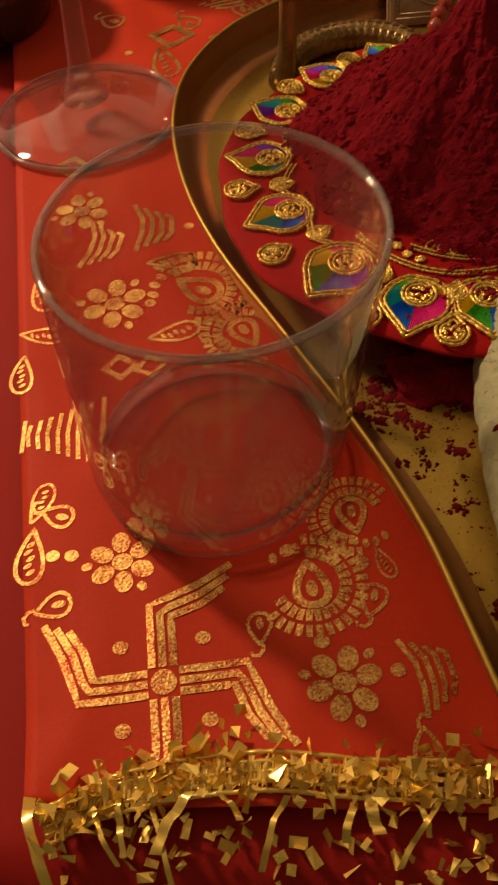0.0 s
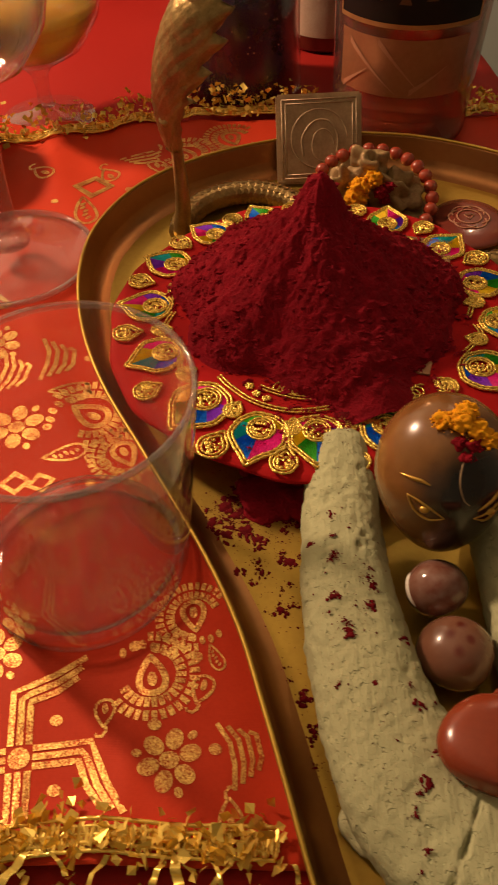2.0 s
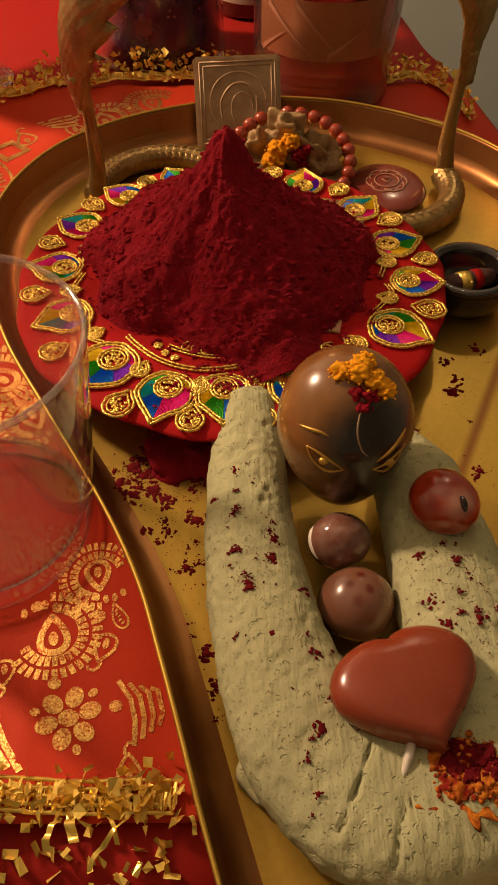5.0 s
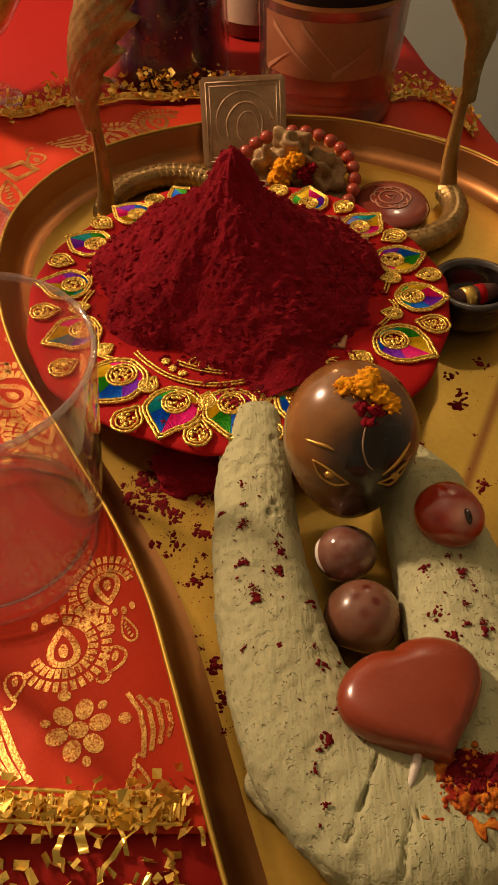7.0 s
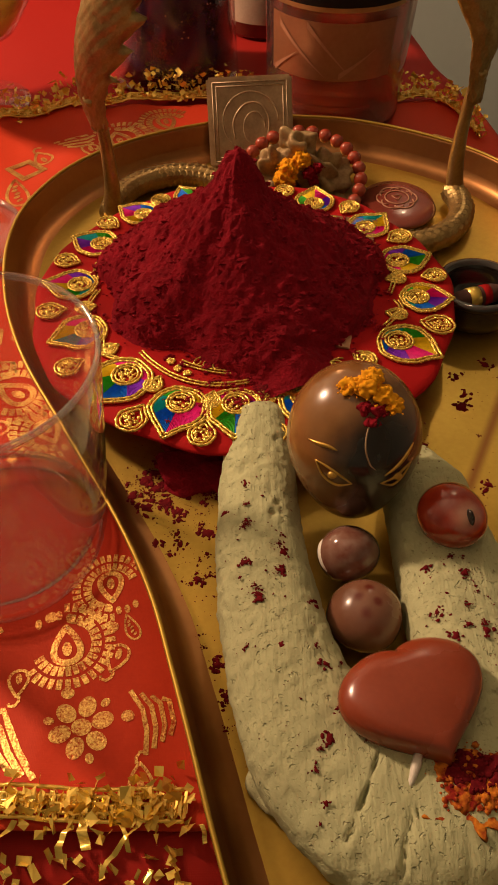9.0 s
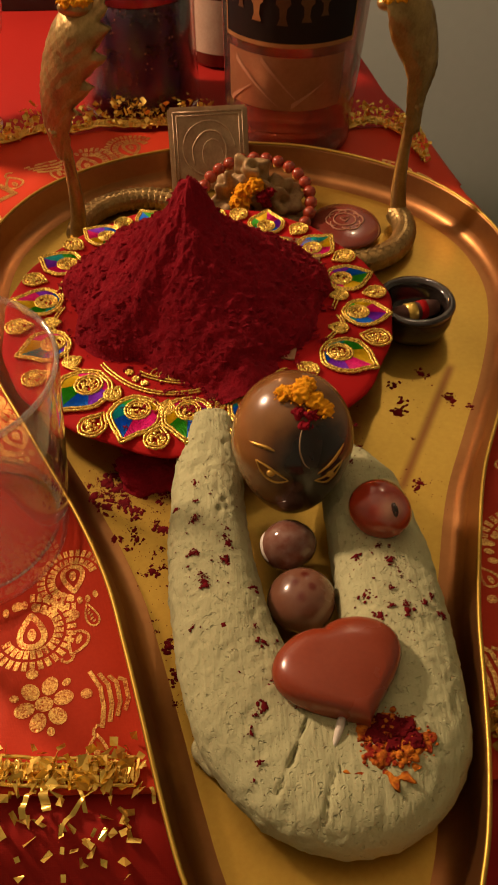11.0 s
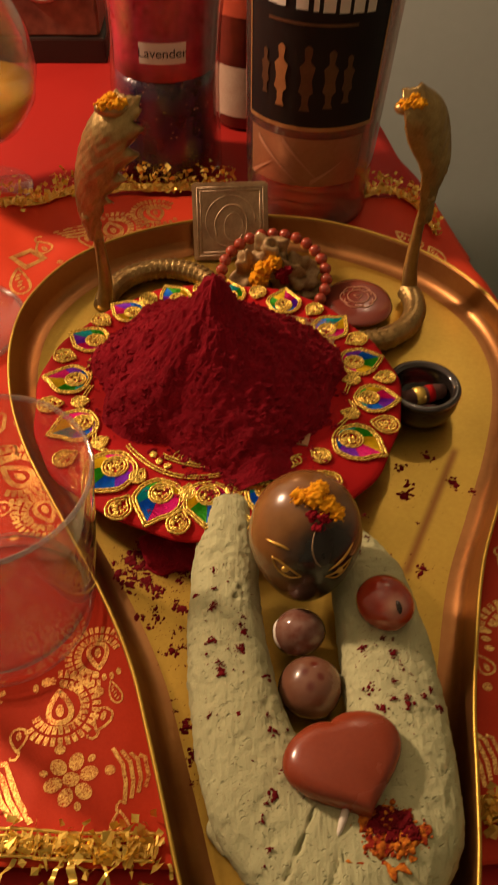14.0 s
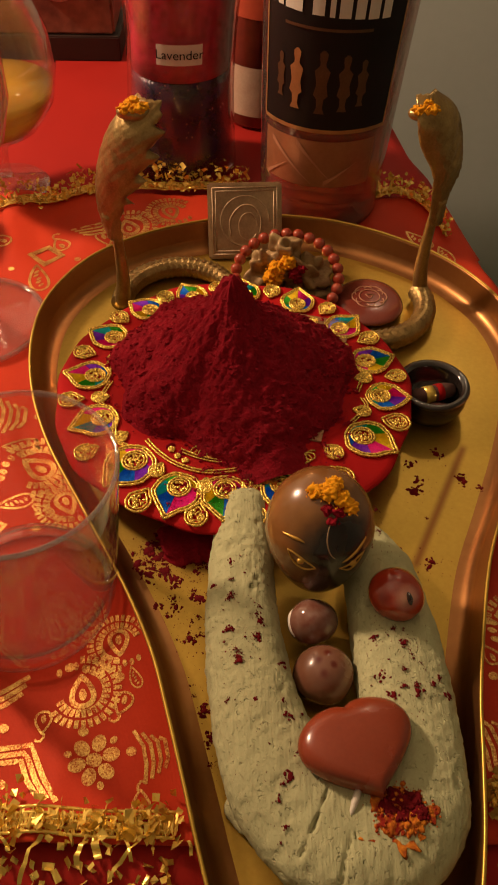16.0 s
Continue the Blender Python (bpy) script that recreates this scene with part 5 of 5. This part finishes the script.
# ---- cobras ----
def cobra(x, y, neck_x, neck_y, hood, side, a0, a1, lean_rows, name_label):
    """A brass cobra: a scaly coil lying on the tray, a thin neck and a hollow spread hood. side: +1 faces to +x."""
    root = thing("brass_cobra", x, y, TRAY, name_label, "figurine", "brass cobras")
    n = 120
    coil, rad = [], []
    for i in range(n):
        u = i / (n - 1)
        a = radians(a0 + (a1 - a0) * u)
        coil.append((0.0345 * math.cos(a), 0.0350 * math.sin(a), 0.0062))
        rad.append(0.0020 + 0.0042 * min(1, u * 2.5) + 0.00035 * math.sin(i * 1.6))
    part("coil", tube(coil, rad, 16), OLD_BRASS, root)
    bm = bmesh.new()
    for i in range(8, n - 1, 2):
        c, r = Vector(coil[i]), rad[i]
        d = (Vector(coil[i + 1]) - Vector(coil[i - 1])).normalized()
        s = Vector((d.y, -d.x, 0))
        for k in range(5):
            t = radians(20 + 35 * k + (17 if i % 4 else 0))
            q = c + r * (s * math.cos(t) + Vector((0, 0, 1)) * math.sin(t))
            o = (q - c).normalized()
            m = Matrix((d, o.cross(d), o)).transposed()
            ring = [bm.verts.new(q + m @ Vector(v)) for v in ((-0.0017, 0, 0.0001), (0, -0.0012, 0.0002), (0.0017, 0, 0.0006), (0, 0.0012, 0.0002))]
            bm.faces.new(ring)
    tagged(part("scale_cover", bm, OLD_BRASS, root), kind="stuff")
    nx, ny = neck_x - x, neck_y - y
    stem = glide([(nx, ny, 0.006), (nx + 0.002 * side, ny, 0.024), (nx + 0.002 * side, ny - 0.001, 0.045), (nx + 0.001 * side, ny - 0.002, 0.060), (lean_rows[1][0] - x, hood[1] - y, lean_rows[1][1] - TRAY)], 28)
    part("neck", tube(stem, [0.0048 - 0.0018 * min(1, i / 14) for i in range(28)], 14), OLD_BRASS, root)
    fx, fy = 0.5 * side, 0.86
    spine = glide([(hx_ - x, hood[1] - y, hz_ - TRAY, hw) for hx_, hz_, hw in lean_rows], 44)
    bm = bmesh.new()
    rows = []
    flank = Vector((fy, -fx, 0))
    for i, (px, py, pz, w) in enumerate(spine):
        u = i / 43
        row = []
        for k in range(25):
            s = -1 + k / 12
            ang = s * 1.2
            jag = 0.0105 * ((i / 7.0) % 1.0 - 0.35) * max(0.0, (s - 0.72) / 0.28) * (1 if 0.3 < u < 0.93 and side > 0 else 0)
            rib = 0.0006 * math.sin(i * 1.57 + 5.0 * abs(s)) * math.sin(k * 1.57 + 0.4) + 0.0005 * noise.noise(Vector((px * 300, k, pz * 300)))
            cup = (1 - math.cos(ang)) * w * 0.75 + rib + 0.010 * max(0.0, u - 0.72) ** 1.5 / 0.148
            row.append(bm.verts.new(Vector((px, py, pz)) + flank * (math.sin(ang) * (w + jag)) + Vector((fx, fy, 0)) * cup))
        rows.append(row)
    for a, b in zip(rows, rows[1:]):
        for k in range(24):
            bm.faces.new((a[k], a[k + 1], b[k + 1], b[k]))
    hood_ob = part("hood", bm, OLD_BRASS, root, "ribbed hollow hood")
    mod = hood_ob.modifiers.new("thickness", "SOLIDIFY")
    mod.thickness, mod.offset = 0.0022, 0
    e = (hood[0] - x, hood[1] - y, hood[2] - TRAY)
    part("head", blob((e[0], e[1] + 0.005, e[2] - 0.003), (0.0085, 0.0058, 0.0045), 0.15, 150, 3, 3), OLD_BRASS, root)
    powder_clump("turmeric_clump", "yellow turmeric and red powder on a cobra's head", x + e[0], y + e[1] + 0.003, TRAY + e[2],
                 [(-0.003, 0, 0, 0.0042), (0.002, -0.001, 0.0002, 0.0044), (0.005, 0.002, 0, 0.003), (0.0, 0.002, 0.0022, 0.0036)], TURMERIC, 17, 0.6)
    return root


cobra(0.1565, 0.3780, 0.1900, 0.3900, (0.1735, 0.380, 0.1265), -1, -205, 20,
      ((0.1895, 0.062, 0.0042), (0.1895, 0.078, 0.0055), (0.1915, 0.094, 0.0095), (0.1870, 0.110, 0.0140), (0.1825, 0.124, 0.0125), (0.1790, 0.1315, 0.0060)),
      "old brass cobra with raised hood, coiled round the engraved stone")
cobra(0.0440, 0.3780, 0.0100, 0.3760, (0.0275, 0.369, 0.1310), 1, -20, 182,
      ((0.0105, 0.058, 0.0042), (0.0085, 0.074, 0.0075), (0.0115, 0.090, 0.0125), (0.0180, 0.107, 0.0155), (0.0245, 0.122, 0.0130), (0.0285, 0.1325, 0.0070)),
      "old brass cobra with raised hood, coiled behind the mat")


# ---- glasses ----
def solid_of(profile_out, profile_in):
    return lathe(list(profile_out) + list(profile_in)[::-1], 96)


tumbler = thing("glass_tumbler", -0.0118, 0.1762, 0.0006, "empty clear glass tumbler standing on the brocade cloth", "glass")
part("wall", solid_of([(0.0362, 0.004), (0.0378, 0.010), (0.0388, 0.030), (0.0398, 0.060), (0.0405, 0.0872), (0.0403, 0.0884)],
                      [(0.0330, 0.0085), (0.0358, 0.013), (0.0370, 0.030), (0.0381, 0.060), (0.0389, 0.0872), (0.0392, 0.0884)]), GLASS, tumbler)
part("base", lathe([(0, 0.0012), (0.030, 0.0008), (0.0345, 0.0), (0.0360, 0.0022), (0.0362, 0.004), (0.0345, 0.0078), (0.026, 0.0066), (0, 0.0060)], 96), GLASS_BASE, tumbler, "thick glass base")
part("base_edge", lathe([(0.0340, 0.0001), (0.0358, 0.0006), (0.0364, 0.0024), (0.0356, 0.0034), (0.0340, 0.0010), (0.0340, 0.0001)], 96), GLASS_LIP, tumbler)
part("inner_floor_edge", lathe([(0.0325, 0.0079), (0.0340, 0.0086), (0.0346, 0.0098), (0.0338, 0.0098), (0.0325, 0.0086), (0.0325, 0.0079)], 96), GLASS_LIP, tumbler)
part("lip", lathe([(0.0389, 0.0872), (0.0405, 0.0872), (0.0408, 0.0882), (0.0404, 0.0892), (0.0394, 0.0893), (0.0387, 0.0884), (0.0389, 0.0872)], 96), GLASS_LIP, tumbler, "rounded bright lip")

shear(tumbler, 0.08)


def wine_glass(x, y, label, filled):
    root = thing("wine_glass", x, y, 0.0008, label, "glass", "wine glasses")
    part("foot", lathe([(0, 0), (0.036, 0), (0.0415, 0.0008), (0.0425, 0.0018), (0.0415, 0.0028), (0.030, 0.0042), (0.014, 0.0075), (0.008, 0.0115), (0, 0.0125)], 80), GLASS, root)
    part("foot_edge", lathe([(0.0405, 0.0004), (0.0425, 0.0006), (0.0432, 0.0018), (0.0424, 0.003), (0.0405, 0.0032), (0.0405, 0.0004)], 80), GLASS_LIP, root)
    part("stem", lathe([(0, 0.0105), (0.0105, 0.0105), (0.0085, 0.016), (0.0052, 0.026), (0.0042, 0.05), (0.0048, 0.080), (0.0085, 0.092), (0, 0.093)], 32), GLASS_LIP, root)
    bowl_out = [(0.0085, 0.092), (0.022, 0.099), (0.033, 0.115), (0.0375, 0.135), (0.036, 0.160), (0.031, 0.190)]
    part("bowl", solid_of(bowl_out, [(max(0.001, r - 0.0016), z + 0.0012) for r, z in bowl_out]), GLASS, root)
    if filled:
        part("drink", lathe([(0, 0.0945), (0.012, 0.096), (0.0205, 0.1012), (0.0308, 0.116), (0.0345, 0.130), (0, 0.130)], 48), GOLD_WINE, root, "pale gold drink")
    shear(root, 0.07)
    return root


wine_glass(-0.0785, 0.3665, "clear stemmed wine glass standing on the cloth", False)
snifter = thing("brandy_glass", -0.0890, 0.5270, -0.0030, "short-stemmed round glass holding a pale gold drink", "glass")
part("foot", lathe([(0, 0), (0.027, 0), (0.031, 0.0012), (0.030, 0.0024), (0.012, 0.005), (0.006, 0.009), (0, 0.0095)], 64), GLASS, snifter)
part("stem", lathe([(0, 0.0095), (0.0052, 0.0095), (0.0042, 0.02), (0.0055, 0.030), (0.010, 0.0355), (0, 0.036)], 32), GLASS, snifter)
outer_bowl = [(0.010, 0.0355), (0.030, 0.046), (0.043, 0.064), (0.0475, 0.085), (0.045, 0.108), (0.036, 0.132), (0.032, 0.142)]
part("bowl", solid_of(outer_bowl, [(max(0.001, r - 0.0016), z + 0.0012) for r, z in outer_bowl]), GLASS, snifter)
part("drink", lathe([(0, 0.038), (0.012, 0.0385), (0.029, 0.0475), (0.0412, 0.065), (0.0436, 0.074), (0, 0.074)], 56), GOLD_WINE, snifter, "pale gold drink")


cup = thing("dark_cup", -0.1480, 0.4580, 0.0, "dark round metal cup at the cloth's far side", "cup")
part("cup_body", lathe([(0, 0), (0.030, 0), (0.038, 0.006), (0.042, 0.024), (0.041, 0.042), (0.039, 0.042), (0.039, 0.024), (0.034, 0.008), (0, 0.006)], 56), BLACK_CERAMIC, cup)


# ---- bottle, candle and things behind ----
def bent_panel(r_of, z0, z1, a0, a1, out, n=40, rows=16):
    """A label wrapped on a tapering round body, facing -y at 0 degrees."""
    bm = bmesh.new()
    grid = []
    for j in range(rows + 1):
        z = z0 + (z1 - z0) * j / rows
        r = r_of(z) + out
        grid.append([bm.verts.new((r * math.sin(radians(a0 + (a1 - a0) * i / n)), -r * math.cos(radians(a0 + (a1 - a0) * i / n)), z)) for i in range(n + 1)])
    for j in range(rows):
        for i in range(n):
            bm.faces.new((grid[j][i], grid[j][i + 1], grid[j + 1][i + 1], grid[j + 1][i]))
    return bm


def bottle_r(z):
    return 0.0405 + 0.0085 * max(0.0, min(1.0, z / 0.2))


BX, BY = 0.1345, 0.5060
bottle = thing("spirit_bottle", BX, BY, -0.0035, "amber spirit bottle with a black and copper label", "bottle", turn=-8)
prof = [(0.033, 0.0), (0.0390, 0.0015), (0.0407, 0.006), (bottle_r(0.05), 0.05), (bottle_r(0.1), 0.1), (bottle_r(0.15), 0.15), (bottle_r(0.2), 0.2), (0.0465, 0.215), (0.032, 0.234), (0.0165, 0.245), (0.0150, 0.285)]
part("glass_body", solid_of(prof, [(0, 0.012)] + [(r - 0.0025, z) for r, z in prof[2:]]), BOTTLE_GLASS, bottle)
part("spirit", lathe([(0, 0.0125), (0.0355, 0.0125)] + [(bottle_r(z) - 0.0032, z) for z in (0.016, 0.05, 0.1, 0.15, 0.195)] + [(0, 0.196)], 72), WHISKY, bottle, "amber spirit")
part("base_rim", lathe([(0, 0.0002), (0.034, 0.0002), (0.0396, 0.002), (0.0410, 0.0065), (0.0400, 0.0098), (0, 0.0118)], 72), material("thick_brown_glass_base", (0.10, 0.022, 0.012), (0.05, 0.012, 0.008), 0.12, 0, 30, 200, 0.0, 0.0002, coat=0.6), bottle)
part("cap", lathe([(0, 0.285), (0.0165, 0.285), (0.0168, 0.32), (0, 0.322)], 40), LABEL_BLACK, bottle, "black screw cap")
label_ob = part("front_label", bent_panel(bottle_r, 0.078, 0.196, -58, 52, 0.0006), LABEL_BLACK, bottle, "black paper label with gold edge")
for a in (-58, 52):
    part("gold_edge", bent_panel(bottle_r, 0.078, 0.196, a - 0.9, a + 0.9, 0.0010, 3), LABEL_GOLD, label_ob)
part("gold_edge", bent_panel(bottle_r, 0.0765, 0.0790, -58.5, 52.5, 0.0010, 40, 1), LABEL_GOLD, label_ob)
lower = part("lower_label", bent_panel(bottle_r, 0.0390, 0.0710, -56, 46, 0.0006), LABEL_PALE, bottle, "copper strip label with printed lines")
for za, zb, aa, ab in ((0.0400, 0.0530, -52, -30), (0.0660, 0.0410, -46, -6), (0.0690, 0.0440, -22, 10), (0.0420, 0.0560, 4, 30)):
    bm = bmesh.new()
    rows = []
    for i in range(9):
        u = i / 8
        z, a = za + (zb - za) * u, radians(aa + (ab - aa) * u)
        r = bottle_r(z) + 0.0011
        rows.append((bm.verts.new((r * math.sin(a), -r * math.cos(a), z - 0.0016 * (1.1 - u))), bm.verts.new((r * math.sin(a), -r * math.cos(a), z + 0.0016 * (1.1 - u)))))
    for a, b in zip(rows, rows[1:]):
        bm.faces.new((a[0], a[1], b[1], b[0]))
    part("pale_stripe", bm, ENGRAVE, lower)
for k, (a, w) in enumerate(((-43, 2.6), (-35, 3.6), (-28, 3.4), (-13, 4.2), (-3.5, 1.8), (5, 4.0), (15, 3.4), (24.5, 3.8), (34, 3.2))):
    part("white_bar", bent_panel(bottle_r, 0.1465 - 0.0003 * k, 0.1590 - 0.0003 * k, a - w, a + w, 0.0011, 4, 1), PRINT_WHITE, label_ob)
part("print_bar", bent_panel(bottle_r, 0.1375, 0.1392, -38, 26, 0.0011, 24, 1), LABEL_DIM, label_ob)
FIGURE = ((0.0, 0.9), (0.10, 0.5), (0.24, 0.6), (0.30, 1.2), (0.46, 0.85), (0.52, 0.9), (0.68, 1.25), (0.76, 0.5), (0.80, 0.45), (0.88, 0.6), (0.95, 0.65), (1.0, 0.2))
for a, w, h, m in ((-40, 3.2, 0.026, LABEL_DIM), (-26, 4.4, 0.036, LABEL_GOLD), (-6, 4.6, 0.038, LABEL_DIM), (11, 4.2, 0.034, LABEL_DIM), (24, 3.4, 0.028, LABEL_DIM)):
    bm = bmesh.new()
    rows = []
    for u, f in FIGURE:
        z, ww = 0.108 - h / 2 + h * u, w * f
        r = bottle_r(z) + 0.0011
        rows.append([bm.verts.new((r * math.sin(radians(a + s * ww)), -r * math.cos(radians(a + s * ww)), z)) for s in (-1, 0, 1)])
    for p, q in zip(rows, rows[1:]):
        for k in range(2):
            bm.faces.new((p[k], p[k + 1], q[k + 1], q[k]))
    part("bronze_shape", bm, m, label_ob)
part("crest_shape", bent_panel(bottle_r, 0.171, 0.188, -14, 8, 0.0011, 10, 4), LABEL_DIM, label_ob)

shear(bottle, 0.035)


def jar_r(z):
    return 0.0425 - 0.0055 * math.sin(math.pi * min(1.0, z / 0.16)) + 0.001 * z / 0.16


JX, JY = 0.0345, 0.5660
jar = thing("candle_jar", JX, JY, -0.0035, "lit glass candle jar, purple gel below and pink wax above", "candle")
zs = [0.004, 0.02, 0.04, 0.06, 0.08, 0.1, 0.12, 0.14, 0.16, 0.185]
part("jar_glass", solid_of([(0.034, 0.0), (0.041, 0.0015)] + [(jar_r(z), z) for z in zs], [(0, 0.006)] + [(jar_r(z) - 0.0026, z + 0.003) for z in zs]), JAR_GLASS, jar)
part("purple_gel", lathe([(0, 0.0065)] + [(jar_r(z) - 0.0032, z) for z in (0.0068, 0.02, 0.04, 0.06, 0.074)] + [(0, 0.0745)], 64), PURPLE_GEL, jar, "dark purple gel")
part("pink_wax", lathe([(0, 0.0748)] + [(jar_r(z) - 0.0032, z) for z in (0.075, 0.09, 0.11, 0.13, 0.142)] + [(0, 0.143)], 64), PINK_WAX, jar, "pink wax with petals")
part("wax_pool", lathe([(0, 0.1435), (jar_r(0.145) - 0.0034, 0.1435), (jar_r(0.15) - 0.0034, 0.150), (0.02, 0.1505), (0, 0.1506)], 64), LIT_WAX, jar, "glowing melted wax")
part("flame", blob((0, 0, 0.163), (0.0038, 0.0038, 0.009), 0.05, 60, 1, 3), FLAME, jar, "small yellow flame")
part("wick", tube([(0, 0, 0.1505), (0.0003, 0, 0.1565)], 0.0007, 6), INK, jar)
rnd = random.Random(3)
bm = bmesh.new()
for k in range(24):
    a, z = radians(rnd.uniform(-75, 60)), rnd.uniform(0.035, 0.076)
    r = jar_r(z) - 0.0030
    blob((r * math.sin(a), -r * math.cos(a), z), (0.0006, 0.0006, 0.0006), 0, 1, 0, 1, bm)
tagged(part("gel_bubbles", bm, PALE_AGATE, jar), kind="stuff")
for k in range(12):
    a, z = radians(-70 + 12 * k + rnd.uniform(-5, 5)), rnd.uniform(0.078, 0.135)
    r = jar_r(z) - 0.0125
    part("petal", blob((r * math.sin(a), -r * math.cos(a), z), (rnd.uniform(0.006, 0.009), 0.008, rnd.uniform(0.006, 0.011)), 0.5, 90, k, 3), SILK["pink"] if k % 3 == 0 else PINK_WAX, jar)
name_tag = part("name_label", bent_panel(jar_r, 0.0885, 0.1020, -22, 24, 0.0008, 20, 2), PRINT_WHITE, jar, "white paper label reading Lavender")
curve = bpy.data.curves.new("lavender_text", "FONT")
curve.body, curve.size, curve.align_x, curve.align_y = "Lavender", 0.0084, "CENTER", "CENTER"
tmp = bpy.data.objects.new("lavender_text", curve)
me = bpy.data.meshes.new_from_object(tmp)
for v in me.vertices:
    a, z = v.co.x / jar_r(0.09) + 0.02, 0.0953 + v.co.y
    r = jar_r(z) + 0.0014
    v.co = (r * math.sin(a), -r * math.cos(a), z)
me.materials.clear()
me.materials.append(INK)
ob = new("lettering", me)
ob.parent = name_tag
for k in range(9):
    part("pale_bar", bent_panel(jar_r, 0.1355, 0.1425, -38 + 9 * k, -33 + 9 * k, 0.0010, 4, 1), BOX_CREAM, jar)

shear(jar, 0.05)

second = thing("second_bottle", 0.0985, 0.6480, -0.0035, "amber bottle with an orange and cream label behind the others", "bottle")
body2 = lambda z: 0.034
part("glass_body", lathe([(0, 0), (0.031, 0), (0.034, 0.004), (0.034, 0.17), (0.026, 0.195), (0.014, 0.215), (0.013, 0.255), (0, 0.256)], 56), material("dark_amber_glass", (0.16, 0.030, 0.014), (0.09, 0.018, 0.01), 0.1, 0, 30, 120, 0, 0.0002, coat=0.5), second)
part("label", bent_panel(body2, 0.085, 0.165, -70, 70, 0.0006), ORANGE_LABEL, second, "orange label with a cream ring")
bm = bmesh.new()
tube([(0.0346 * math.sin(radians(18 + 34 * math.cos(t))), -0.0352 * math.cos(radians(18 + 34 * math.cos(t))), 0.120 + 0.028 * math.sin(t)) for t in np.linspace(0, 6.283, 40)], 0.0012, 6, bm)
part("cream_ring", bm, BOX_CREAM, second)
part("lower_label", bent_panel(body2, 0.012, 0.050, -70, 70, 0.0006), BOX_CREAM, second, "cream lower label")

shear(second, 0.05)

card = thing("printed_box", -0.092, 0.770, -0.0035, "brown printed card box on a dark base", "box")
slab("box_body", BOX_BROWN, card, "", -0.075, 0.060, -0.022, 0.045, 0.022, 0.20, bevel=0.002)
slab("base", DARK_WOOD, card, "dark wooden base", -0.078, 0.064, -0.026, 0.05, 0, 0.0215, bevel=0.001)
pts = [(0.012 + (0.006 + 0.022 * i / 50) * math.cos(i * 0.16), -0.0225, 0.07 + (0.006 + 0.022 * i / 50) * math.sin(i * 0.16)) for i in range(51)]
part("cream_scroll", tube(pts, [0.004 * math.sin(math.pi * i / 50) + 0.0008 for i in range(51)], 8, flat=0.3), BOX_CREAM, card)
